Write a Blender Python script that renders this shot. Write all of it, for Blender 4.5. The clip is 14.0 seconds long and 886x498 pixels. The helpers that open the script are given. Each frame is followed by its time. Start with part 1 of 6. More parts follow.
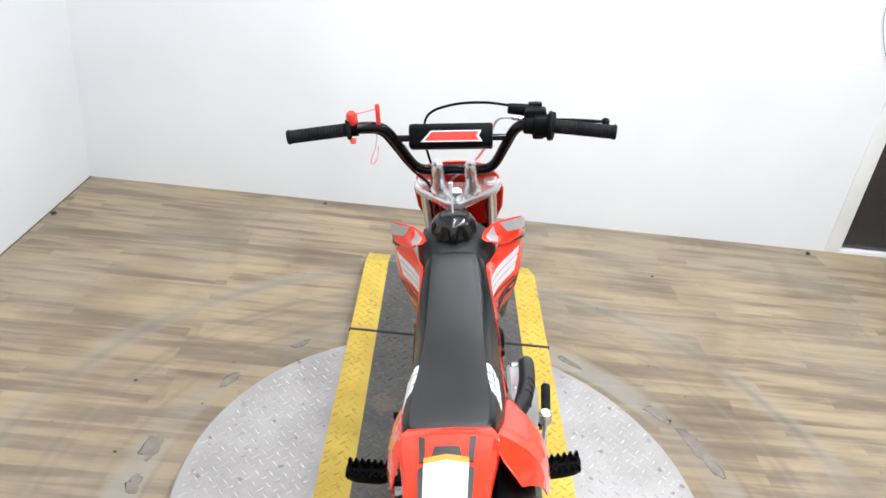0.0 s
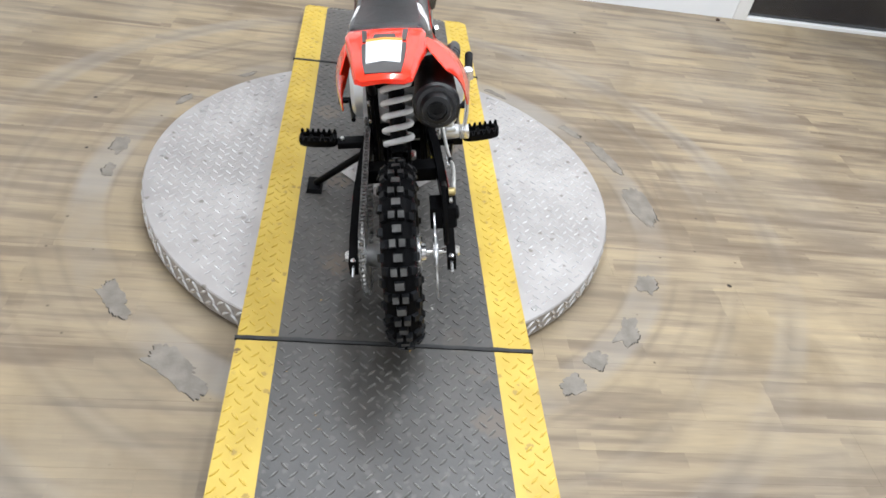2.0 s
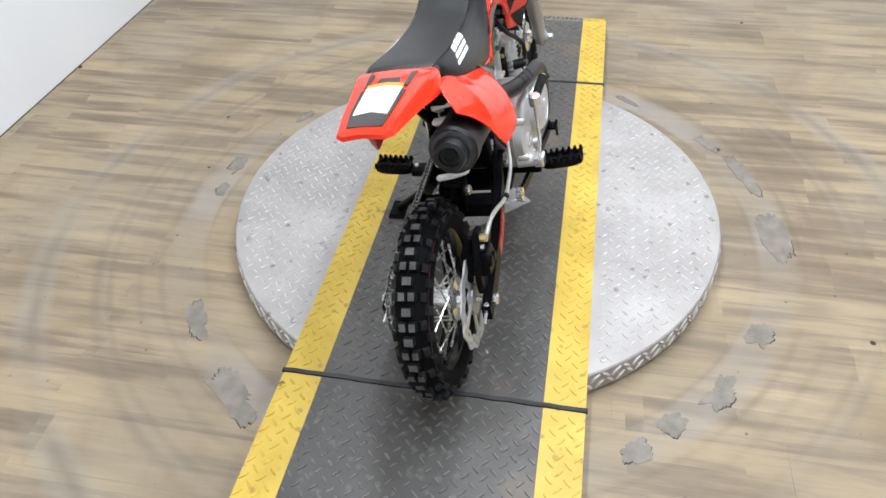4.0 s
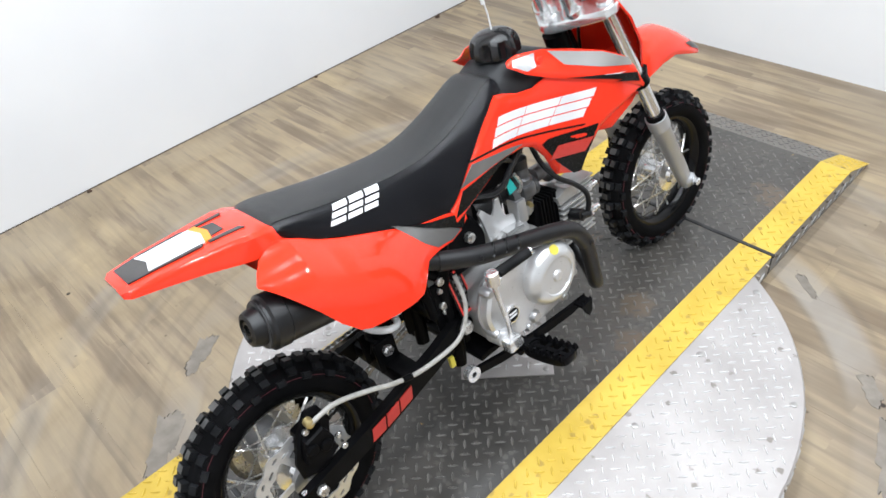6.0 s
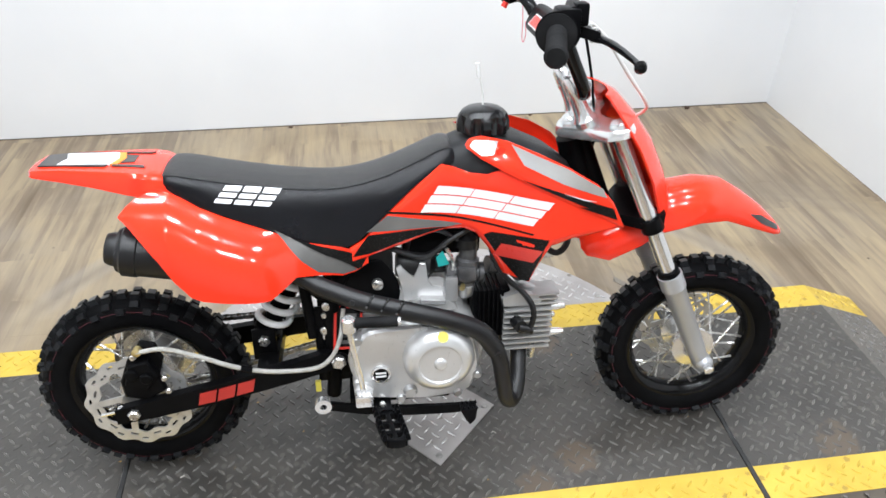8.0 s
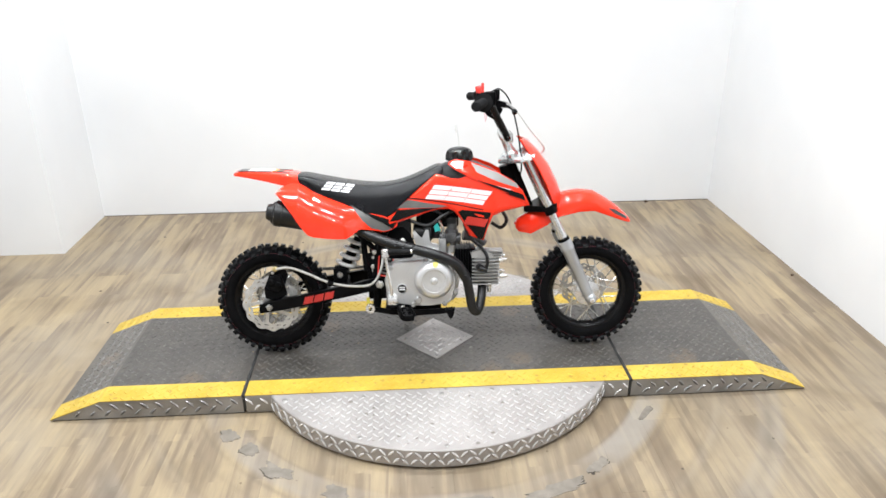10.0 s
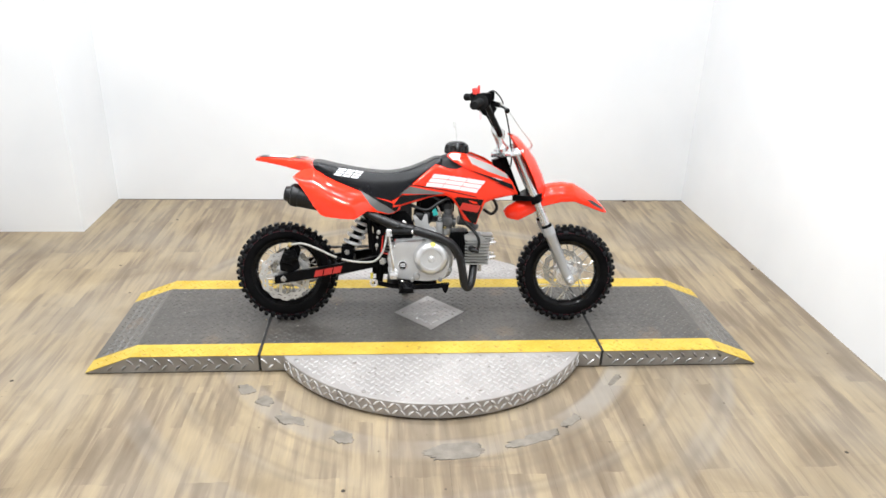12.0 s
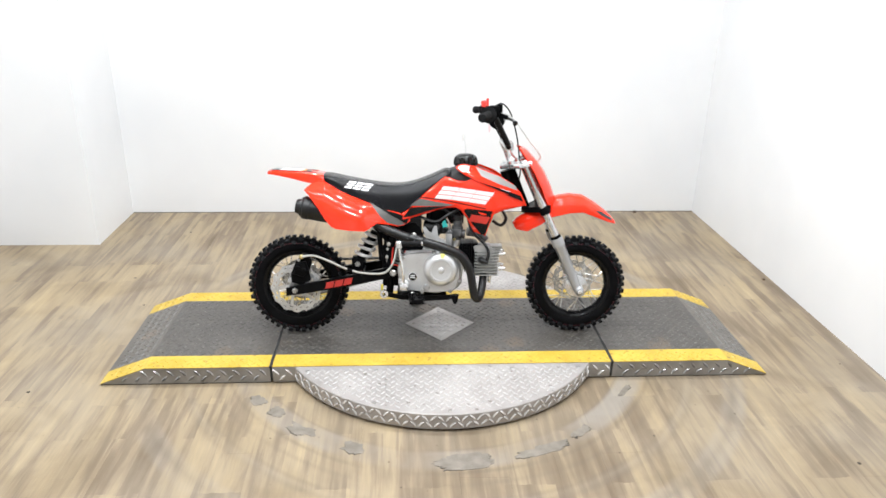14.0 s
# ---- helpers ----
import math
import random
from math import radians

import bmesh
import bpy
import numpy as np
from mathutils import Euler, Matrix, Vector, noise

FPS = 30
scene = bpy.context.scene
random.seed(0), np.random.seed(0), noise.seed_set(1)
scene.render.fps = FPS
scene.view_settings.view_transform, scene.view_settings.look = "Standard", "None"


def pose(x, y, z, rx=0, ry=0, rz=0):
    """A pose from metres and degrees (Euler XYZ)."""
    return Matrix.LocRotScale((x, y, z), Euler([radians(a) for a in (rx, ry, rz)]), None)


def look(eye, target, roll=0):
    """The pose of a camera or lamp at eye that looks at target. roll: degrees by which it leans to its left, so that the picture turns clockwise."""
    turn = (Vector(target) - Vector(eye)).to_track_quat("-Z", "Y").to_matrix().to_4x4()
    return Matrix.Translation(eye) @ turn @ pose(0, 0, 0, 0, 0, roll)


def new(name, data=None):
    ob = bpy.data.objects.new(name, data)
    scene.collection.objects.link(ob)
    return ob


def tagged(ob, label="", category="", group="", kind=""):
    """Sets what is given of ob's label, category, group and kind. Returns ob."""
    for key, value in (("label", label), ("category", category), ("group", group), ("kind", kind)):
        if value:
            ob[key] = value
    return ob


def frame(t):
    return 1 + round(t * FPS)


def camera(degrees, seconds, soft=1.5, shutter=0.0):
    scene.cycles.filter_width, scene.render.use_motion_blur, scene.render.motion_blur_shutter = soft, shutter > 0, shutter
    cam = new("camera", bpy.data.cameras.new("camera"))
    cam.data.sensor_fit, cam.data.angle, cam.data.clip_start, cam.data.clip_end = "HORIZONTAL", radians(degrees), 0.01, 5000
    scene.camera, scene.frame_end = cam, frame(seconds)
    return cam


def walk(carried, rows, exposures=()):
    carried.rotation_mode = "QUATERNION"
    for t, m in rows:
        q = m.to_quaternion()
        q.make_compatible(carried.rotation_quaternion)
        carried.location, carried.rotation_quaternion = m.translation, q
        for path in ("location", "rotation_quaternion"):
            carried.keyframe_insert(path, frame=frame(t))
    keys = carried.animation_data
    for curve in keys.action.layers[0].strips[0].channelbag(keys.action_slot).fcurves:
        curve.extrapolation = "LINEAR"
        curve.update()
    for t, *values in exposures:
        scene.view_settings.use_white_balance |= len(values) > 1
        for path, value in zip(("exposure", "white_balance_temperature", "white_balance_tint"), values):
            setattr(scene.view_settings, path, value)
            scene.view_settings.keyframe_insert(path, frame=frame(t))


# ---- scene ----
cam = camera(63.6, 14.0, 1.6)

PATH = [
    (0, (-1.207, 0.132, 1.391), (0.545, 0.058, 0.431), 6.9),
    (0.5, (-1.415, 0.14, 1.367), (0.36, -0.019, 0.458), 6.5),
    (1, (-1.581, 0.152, 1.346), (0.121, -0.072, 0.32), 8.7),
    (1.5, (-1.624, 0.125, 1.262), (-0.014, -0.108, 0.1), 10.3),
    (2, (-1.639, 0.111, 1.215), (-0.136, -0.169, -0.074), 10.8),
    (2.5, (-1.658, 0.112, 1.219), (-0.139, -0.141, -0.057), 9.2),
    (2.6, (-1.658, 0.111, 1.22), (-0.142, -0.113, -0.065), 8.5),
    (2.7, (-1.66, 0.103, 1.222), (-0.152, -0.106, -0.075), 8.0),
    (4.8, (-1.221, -0.456, 1.286), (0.114, 0.161, -0.069), -9.9),
    (5, (-1.153, -0.501, 1.284), (0.167, 0.174, -0.059), -11.3),
    (5.3, (-1.043, -0.592, 1.287), (0.211, 0.359, 0.054), -10.0),
    (5.5, (-0.967, -0.691, 1.323), (0.219, 0.399, 0.138), -8.5),
    (5.8, (-0.856, -0.769, 1.316), (0.185, 0.392, 0.064), -10.1),
    (6, (-0.77, -0.77, 1.294), (0.195, 0.409, -0.002), -8.1),
    (6.3, (-0.576, -0.703, 1.29), (0.357, 0.457, -0.046), -2.1),
    (6.5, (-0.484, -0.69, 1.3), (0.399, 0.514, -0.031), -2.9),
    (6.8, (-0.396, -0.665, 1.269), (0.308, 0.592, -0.119), -5.3),
    (7, (-0.346, -0.683, 1.265), (0.16, 0.665, -0.124), -6.6),
    (7.2, (-0.286, -0.717, 1.268), (0.122, 0.68, -0.104), -1.8),
    (7.5, (-0.166, -0.821, 1.269), (0.162, 0.6, -0.1), 4.2),
    (7.6, (-0.156, -0.848, 1.267), (0.108, 0.576, -0.113), 2.6),
    (8, (-0.148, -1.045, 1.284), (0.106, 0.551, 0.105), 1.2),
    (8.1, (-0.163, -1.112, 1.302), (0.098, 0.506, 0.157), 1.6),
    (8.2, (-0.161, -1.173, 1.309), (0.112, 0.451, 0.175), 1.7),
    (10.3, (-0.063, -2.4, 1.426), (-0.005, -0.557, 0.652), 0.6),
    (10.5, (-0.039, -2.485, 1.444), (-0.018, -0.652, 0.645), 2.6),
    (11, (-0.06, -2.567, 1.449), (-0.03, -0.711, 0.703), 2.0),
    (11.5, (-0.144, -2.556, 1.443), (-0.023, -0.718, 0.663), 2.1),
    (12, (-0.161, -2.555, 1.439), (-0.011, -0.72, 0.657), 1.7),
    (12.5, (-0.149, -2.546, 1.444), (-0.032, -0.705, 0.671), 1.2),
    (13, (-0.145, -2.55, 1.445), (-0.034, -0.708, 0.675), 1.2),
    (13.5, (-0.144, -2.559, 1.445), (-0.031, -0.714, 0.681), 1.1),
    (14, (-0.15, -2.573, 1.448), (-0.036, -0.724, 0.694), 1.0),
]
walk(cam, [(t, look(eye, target, roll)) for t, eye, target, roll in PATH], exposures=[(0, -0.1, 6250, 10), (2.7, -0.18, 6150, 10), (4.8, -0.15, 6150, 10), (6.0, -0.08, 6180, 10), (8.2, 0.0, 6250, 10), (10.3, 0.06, 6450, 10), (14, 0.06, 6450, 10)])

# ---- light ----
world = bpy.data.worlds.new("world")
scene.world = world
world.use_nodes = True
world.node_tree.nodes["Background"].inputs[0].default_value = (0.9, 0.95, 1.0, 1)
world.node_tree.nodes["Background"].inputs[1].default_value = 0.05
CEILING = 2.75
LAMPS = [(x, y) for x in (-1.15, -0.5, 0.15, 0.8) for y in (-1.75, -0.7, 0.3)]
LAMP_WATTS = 14.8
for lx, ly in LAMPS:
    lamp = bpy.data.lights.new("downlight", "AREA")
    lamp.shape, lamp.size, lamp.energy, lamp.color = "DISK", 0.11, LAMP_WATTS, (0.94, 0.975, 1.0)
    new("downlight", lamp).matrix_world = pose(lx, ly, CEILING - 0.035)


# ---- materials ----
def nodes_of(name):
    m = bpy.data.materials.new(name)
    m.use_nodes = True
    return m, m.node_tree, m.node_tree.nodes["Principled BSDF"]


def surface(name, dark, light, rough=0.5, metal=0.0, scale=30.0, fine=300.0, bump=0.0, stretch=(1, 1, 1), coat=0.0, vary=0.08, spec=0.5, chips=(), dust=0.0):
    """A surface with large blotches between two colours, fine grain in the gloss and a small relief; chips are scattered spots (cells a metre, share, size, colour)."""
    m, tree, shader = nodes_of(name)
    add, link = tree.nodes.new, tree.links.new
    place = add("ShaderNodeTexCoord")
    mapped = add("ShaderNodeMapping")
    mapped.inputs["Scale"].default_value = stretch
    link(place.outputs["Object"], mapped.inputs["Vector"])
    big, small = add("ShaderNodeTexNoise"), add("ShaderNodeTexNoise")
    big.inputs["Scale"].default_value, big.inputs["Detail"].default_value = scale, 5
    small.inputs["Scale"].default_value, small.inputs["Detail"].default_value = fine, 3
    for n in (big, small):
        link(mapped.outputs[0], n.inputs["Vector"])
    ramp = add("ShaderNodeValToRGB")
    ramp.color_ramp.elements[0].position, ramp.color_ramp.elements[1].position = 0.35, 0.68
    ramp.color_ramp.elements[0].color, ramp.color_ramp.elements[1].color = (*dark, 1), (*light, 1)
    link(big.outputs["Fac"], ramp.inputs["Fac"])
    colour = ramp.outputs[0]
    for cells, share, size, paint in chips:
        warp, warped, spots, pick = add("ShaderNodeTexNoise"), add("ShaderNodeVectorMath"), add("ShaderNodeTexVoronoi"), add("ShaderNodeSeparateColor")
        warp.inputs["Scale"].default_value = cells * 5
        warped.operation = "MULTIPLY_ADD"
        warped.inputs[1].default_value = (0.5 / cells,) * 3
        link(warp.outputs["Color"], warped.inputs[0])
        link(place.outputs["Object"], warped.inputs[2])
        link(place.outputs["Object"], warp.inputs["Vector"])
        spots.inputs["Scale"].default_value = cells
        link(warped.outputs[0], spots.inputs["Vector"])
        link(spots.outputs["Color"], pick.inputs[0])
        near, few, both, mix = add("ShaderNodeMapRange"), add("ShaderNodeMapRange"), add("ShaderNodeMath"), add("ShaderNodeMix")
        near.inputs["From Min"].default_value, near.inputs["From Max"].default_value = size, size * 1.4
        near.inputs["To Min"].default_value, near.inputs["To Max"].default_value = 1.0, 0.0
        few.inputs["From Min"].default_value, few.inputs["From Max"].default_value = 1 - share, 1 - share + 0.02
        link(spots.outputs["Distance"], near.inputs["Value"])
        link(pick.outputs[0], few.inputs["Value"])
        both.operation = "MULTIPLY"
        link(near.outputs[0], both.inputs[0])
        link(few.outputs[0], both.inputs[1])
        mix.data_type = "RGBA"
        link(both.outputs[0], mix.inputs["Factor"])
        link(colour, mix.inputs["A"])
        mix.inputs["B"].default_value = (*paint, 1)
        colour = mix.outputs["Result"]
    link(colour, shader.inputs["Base Color"])
    gloss = add("ShaderNodeMapRange")
    gloss.inputs["To Min"].default_value, gloss.inputs["To Max"].default_value = max(rough - vary, 0.02), rough + vary
    link(small.outputs["Fac"], gloss.inputs["Value"])
    link(gloss.outputs[0], shader.inputs["Roughness"])
    shader.inputs["Metallic"].default_value = metal
    shader.inputs["Coat Weight"].default_value = coat
    shader.inputs["Specular IOR Level"].default_value = spec
    shader.inputs["Sheen Weight"].default_value, shader.inputs["Sheen Roughness"].default_value = dust, 0.6
    shader.inputs["Sheen Tint"].default_value = (1.0, 0.92, 0.82, 1.0)
    if bump:
        relief = add("ShaderNodeBump")
        relief.inputs["Strength"].default_value, relief.inputs["Distance"].default_value = bump, 0.002
        link(small.outputs["Fac"], relief.inputs["Height"])
        link(relief.outputs[0], shader.inputs["Normal"])
    return m


def plank_material():
    """Printed vinyl planks: yellow-beige and grey-brown streaks along y, each plank shifted, with scuffed rings, grime and specks."""
    m, tree, shader = nodes_of("vinyl_plank")
    add, link = tree.nodes.new, tree.links.new

    def noise_at(source, scale, stretch=(1, 1, 1), detail=4.0, distortion=0.0):
        mapped, n = add("ShaderNodeMapping"), add("ShaderNodeTexNoise")
        mapped.inputs["Scale"].default_value = stretch
        n.inputs["Scale"].default_value, n.inputs["Detail"].default_value, n.inputs["Distortion"].default_value = scale, detail, distortion
        link(source, mapped.inputs["Vector"])
        link(mapped.outputs[0], n.inputs["Vector"])
        return n.outputs["Fac"]

    def between(value, low, high, to_low=0.0, to_high=1.0):
        r = add("ShaderNodeMapRange")
        r.inputs["From Min"].default_value, r.inputs["From Max"].default_value = low, high
        r.inputs["To Min"].default_value, r.inputs["To Max"].default_value = to_low, to_high
        link(value, r.inputs["Value"])
        return r.outputs[0]

    def arithmetic(kind, a, b):
        n = add("ShaderNodeMath")
        n.operation = kind
        for k, v in enumerate((a, b)):
            if isinstance(v, float):
                n.inputs[k].default_value = v
            else:
                link(v, n.inputs[k])
        return n.outputs[0]

    def blend(factor, a, b, kind="MIX"):
        n = add("ShaderNodeMix")
        n.data_type, n.blend_type = "RGBA", kind
        for name, v in (("Factor", factor), ("A", a), ("B", b)):
            if isinstance(v, (float, tuple)):
                n.inputs[name].default_value = v if isinstance(v, float) else (*v, 1)
            else:
                link(v, n.inputs[name])
        return n.outputs["Result"]

    spot, info = add("ShaderNodeNewGeometry").outputs["Position"], add("ShaderNodeObjectInfo").outputs["Random"]
    shift, moved = add("ShaderNodeVectorMath"), add("ShaderNodeVectorMath")
    shift.operation = "SCALE"
    shift.inputs[0].default_value = (7.3, 13.1, 3.7)
    link(info, shift.inputs["Scale"])
    link(spot, moved.inputs[0])
    link(shift.outputs[0], moved.inputs[1])
    own = moved.outputs[0]
    # printed strips: three to a plank, of uneven tone, their edges softened by a slight wander
    wander, swayed = add("ShaderNodeTexNoise"), add("ShaderNodeVectorMath")
    wander.inputs["Scale"].default_value, wander.inputs["Detail"].default_value = 14.0, 5.0
    link(spot, wander.inputs["Vector"])
    swayed.operation = "MULTIPLY_ADD"
    swayed.inputs[1].default_value = (0.004, 0.03, 0.0)
    link(wander.outputs["Color"], swayed.inputs[0])
    link(spot, swayed.inputs[2])

    def strips_of(width, length, shift):
        turn, rows = add("ShaderNodeMapping"), add("ShaderNodeTexBrick")
        turn.inputs["Rotation"].default_value, turn.inputs["Location"].default_value = (0, 0, math.pi / 2), shift
        link(swayed.outputs[0], turn.inputs["Vector"])
        link(turn.outputs[0], rows.inputs["Vector"])
        rows.offset, rows.inputs["Scale"].default_value, rows.inputs["Mortar Size"].default_value = 0.37, 1.0, 0.0
        rows.inputs["Brick Width"].default_value, rows.inputs["Row Height"].default_value = length, width
        rows.inputs["Color1"].default_value, rows.inputs["Color2"].default_value = (0, 0, 0, 1), (1, 1, 1, 1)
        return rows.outputs["Color"]

    # each strip and each plank carries a stretch of the print of its own, so the streaks break off at its ends
    narrow, wide = strips_of(0.0507, 0.61, (0.0, 0.011, 0.0)), strips_of(0.1521, 1.22, (0.35, 0.0, 0.0))

    def print_of(tones, source, far):
        push, own_print = add("ShaderNodeVectorMath"), add("ShaderNodeVectorMath")
        push.operation = "MULTIPLY"
        push.inputs[1].default_value = far
        link(tones, push.inputs[0])
        link(push.outputs[0], own_print.inputs[0])
        link(source, own_print.inputs[1])
        return own_print.outputs[0]

    in_strip, in_plank = print_of(narrow, spot, (3.1, 5.7, 0.0)), print_of(wide, spot, (4.3, 8.9, 0.0))
    broad = noise_at(in_plank, 1.0, (11.0, 1.5, 1), 4.0, 0.25)
    streak = noise_at(in_strip, 1.0, (30, 2.4, 1), 5.0, 0.3)
    clouds = noise_at(spot, 1.9, (1.2, 1, 1), 4.0, 0.3)
    grain = noise_at(own, 1.0, (70, 6.0, 1), 4.0, 0.2)
    fine = noise_at(own, 1.0, (190, 14, 1), 3.0)
    value = arithmetic("ADD", arithmetic("MULTIPLY", broad, 0.42), arithmetic("MULTIPLY", streak, 0.32))
    value = arithmetic("ADD", value, arithmetic("MULTIPLY", clouds, 0.16))
    value = arithmetic("ADD", value, arithmetic("MULTIPLY", grain, 0.10))
    value = arithmetic("ADD", value, between(narrow, 0.0, 1.0, -0.02, 0.02))
    value = arithmetic("ADD", value, between(wide, 0.0, 1.0, -0.032, 0.032))
    tone = add("ShaderNodeValToRGB")
    tone.color_ramp.elements[0].position, tone.color_ramp.elements[1].position = 0.34, 0.655
    tone.color_ramp.elements[0].color, tone.color_ramp.elements[1].color = (0.150, 0.111, 0.073, 1), (0.440, 0.344, 0.210, 1)
    tone.color_ramp.elements.new(0.45).color = (0.224, 0.174, 0.122, 1)
    tone.color_ramp.elements.new(0.52).color = (0.335, 0.265, 0.174, 1)
    link(value, tone.inputs["Fac"])
    colour = blend(between(fine, 0.3, 0.7, 0.16, 0.0), tone.outputs[0], (0.13, 0.105, 0.08))
    film = noise_at(spot, 1.7, (1, 1, 1), 5.0, 0.5)
    colour = blend(between(film, 0.44, 0.68, 0.0, 0.42), colour, (0.29, 0.256, 0.212))
    grime = noise_at(spot, 2.1, (1, 1.3, 1), 6.0, 0.8)
    colour = blend(between(grime, 0.50, 0.72, 0.0, 0.45), colour, (0.140, 0.100, 0.060))
    # soil trodden in round the platform
    flat, away = add("ShaderNodeVectorMath"), add("ShaderNodeVectorMath")
    flat.operation, away.operation = "MULTIPLY", "LENGTH"
    flat.inputs[1].default_value = (1, 1, 0)
    link(spot, flat.inputs[0])
    link(flat.outputs[0], away.inputs[0])
    near = arithmetic("MULTIPLY", between(away.outputs["Value"], 0.7, 1.5, 1.0, 0.0), between(noise_at(spot, 3.2, detail=6.0), 0.36, 0.66, 0.05, 0.5))
    colour = blend(near, colour, (0.150, 0.112, 0.070))
    # scuffed rings where wheels have been turned round the platform
    radius = arithmetic("ADD", away.outputs["Value"], between(noise_at(spot, 1.1, detail=2.0), 0.0, 1.0, -0.03, 0.03))
    def bands(stops):
        ramp = add("ShaderNodeValToRGB")
        for place, v in stops:
            ramp.color_ramp.elements.new(place / 1.3).color = (v, v, v, 1)
        ramp.color_ramp.elements[0].color = ramp.color_ramp.elements[-1].color = (0, 0, 0, 1)
        link(between(radius, 0.0, 1.3), ramp.inputs["Fac"])
        return ramp.outputs[0]

    worn = arithmetic("MULTIPLY", bands(((0.715, 0.0), (0.735, 0.75), (0.80, 0.75), (0.822, 0.0), (0.955, 0.0), (0.975, 0.2), (1.0, 0.0), (1.09, 0.0), (1.11, 0.38), (1.17, 0.38), (1.19, 0.0))), between(noise_at(spot, 2.3, detail=5.0), 0.36, 0.62))
    colour = blend(worn, colour, (0.285, 0.262, 0.232))
    marks = bands(((0.712, 0.0), (0.720, 0.6), (0.728, 0.0), (0.820, 0.0), (0.830, 0.7), (0.842, 0.0), (0.870, 0.0), (0.885, 0.4), (0.90, 0.0), (0.945, 0.0), (0.958, 0.45), (0.972, 0.1), (0.992, 0.5), (1.012, 0.0), (1.11, 0.0), (1.135, 0.5), (1.16, 0.0)))
    amount = arithmetic("MULTIPLY", marks, between(noise_at(spot, 2.6, detail=3.0), 0.34, 0.66, 0.0, 0.85))
    colour = blend(amount, colour, (0.13, 0.106, 0.082))
    # specks of dirt
    cells = add("ShaderNodeTexVoronoi")
    cells.inputs["Scale"].default_value = 7.0
    link(spot, cells.inputs["Vector"])
    picked = add("ShaderNodeSeparateColor")
    link(cells.outputs["Color"], picked.inputs[0])
    speck = arithmetic("MULTIPLY", between(cells.outputs["Distance"], 0.035, 0.055, 1.0, 0.0), between(picked.outputs[0], 0.62, 0.66))
    colour = blend(speck, colour, (0.035, 0.028, 0.022))
    flecks, chosen = add("ShaderNodeTexVoronoi"), add("ShaderNodeSeparateColor")
    flecks.inputs["Scale"].default_value = 26.0
    link(spot, flecks.inputs["Vector"])
    link(flecks.outputs["Color"], chosen.inputs[0])
    fleck = arithmetic("MULTIPLY", between(flecks.outputs["Distance"], 0.06, 0.12, 1.0, 0.0), between(chosen.outputs[0], 0.88, 0.9))
    fleck = arithmetic("MULTIPLY", fleck, between(away.outputs["Value"], 0.75, 1.25, 0.85, 0.25))
    colour = blend(fleck, colour, (0.07, 0.055, 0.04))
    link(colour, shader.inputs["Base Color"])
    link(between(grain, 0.0, 1.0, 0.44, 0.6), shader.inputs["Roughness"])
    shader.inputs["Specular IOR Level"].default_value = 0.22
    relief = add("ShaderNodeBump")
    relief.inputs["Strength"].default_value, relief.inputs["Distance"].default_value = 0.12, 0.001
    link(fine, relief.inputs["Height"])
    link(relief.outputs[0], shader.inputs["Normal"])
    return m


PLANK = plank_material()
WALL = surface("white_wall_paint", (0.725, 0.732, 0.745), (0.795, 0.797, 0.80), 0.5, scale=1.2, fine=140, bump=0.06)
CEIL = surface("ceiling_paint", (0.76, 0.76, 0.75), (0.8, 0.8, 0.8), 0.7, scale=2, fine=80)
SUBFLOOR = surface("joint_dirt", (0.06, 0.045, 0.03), (0.09, 0.07, 0.05), 0.9, scale=8)
BLACK_DOOR = surface("black_door_paint", (0.014, 0.0145, 0.018), (0.024, 0.025, 0.03), 0.2, scale=3, fine=60, vary=0.03, spec=0.9)
TREAD = surface("bare_tread_plate", (0.33, 0.308, 0.296), (0.43, 0.405, 0.391), 0.5, 0.4, scale=7, fine=190, bump=0.08, chips=((16, 0.12, 0.10, (0.12, 0.10, 0.08)), (40, 0.14, 0.22, (0.21, 0.19, 0.17))))
# polished lugs, coloured lighter than the plate so they glint from every side
TREAD_LUG = surface("polished_glinting_tread", (0.60, 0.585, 0.57), (0.74, 0.725, 0.71), 0.24, 0.5, scale=20, fine=120)
EDGE_STEEL = surface("tread_plate_edge", (0.24, 0.232, 0.222), (0.36, 0.348, 0.335), 0.4, 0.5, scale=9, fine=160, bump=0.08)
BLACK_DECK = surface("worn_black_deck_paint", (0.009, 0.0082, 0.0071), (0.038, 0.0335, 0.0285), 0.44, scale=6, fine=120, bump=0.2, vary=0.12, spec=0.7,
                     chips=((70, 0.3, 0.34, (0.060, 0.055, 0.048)), (45, 0.25, 0.3, (0.018, 0.016, 0.014)), (22, 0.12, 0.07, (0.42, 0.4, 0.36)), (9, 0.22, 0.30, (0.066, 0.045, 0.027)), (14, 0.2, 0.25, (0.014, 0.012, 0.010)), (30, 0.06, 0.08, (0.4, 0.22, 0.03))), dust=0.24)
# lug colour lighter than the deck, in place of highlights on the lugs
BLACK_LUG = surface("highlit_black_tread", (0.045, 0.0425, 0.039), (0.12, 0.1135, 0.105), 0.36, scale=26, fine=200, vary=0.1, spec=0.6, dust=0.24)
YELLOW = surface("yellow_safety_paint", (0.46, 0.312, 0.034), (0.585, 0.41, 0.06), 0.45, scale=9, fine=160, bump=0.12, chips=((20, 0.16, 0.12, (0.16, 0.105, 0.03)), (45, 0.2, 0.24, (0.33, 0.22, 0.035))))
YELLOW_LUG = surface("worn_yellow_tread", (0.47, 0.32, 0.034), (0.62, 0.435, 0.064), 0.42, scale=40, fine=200)
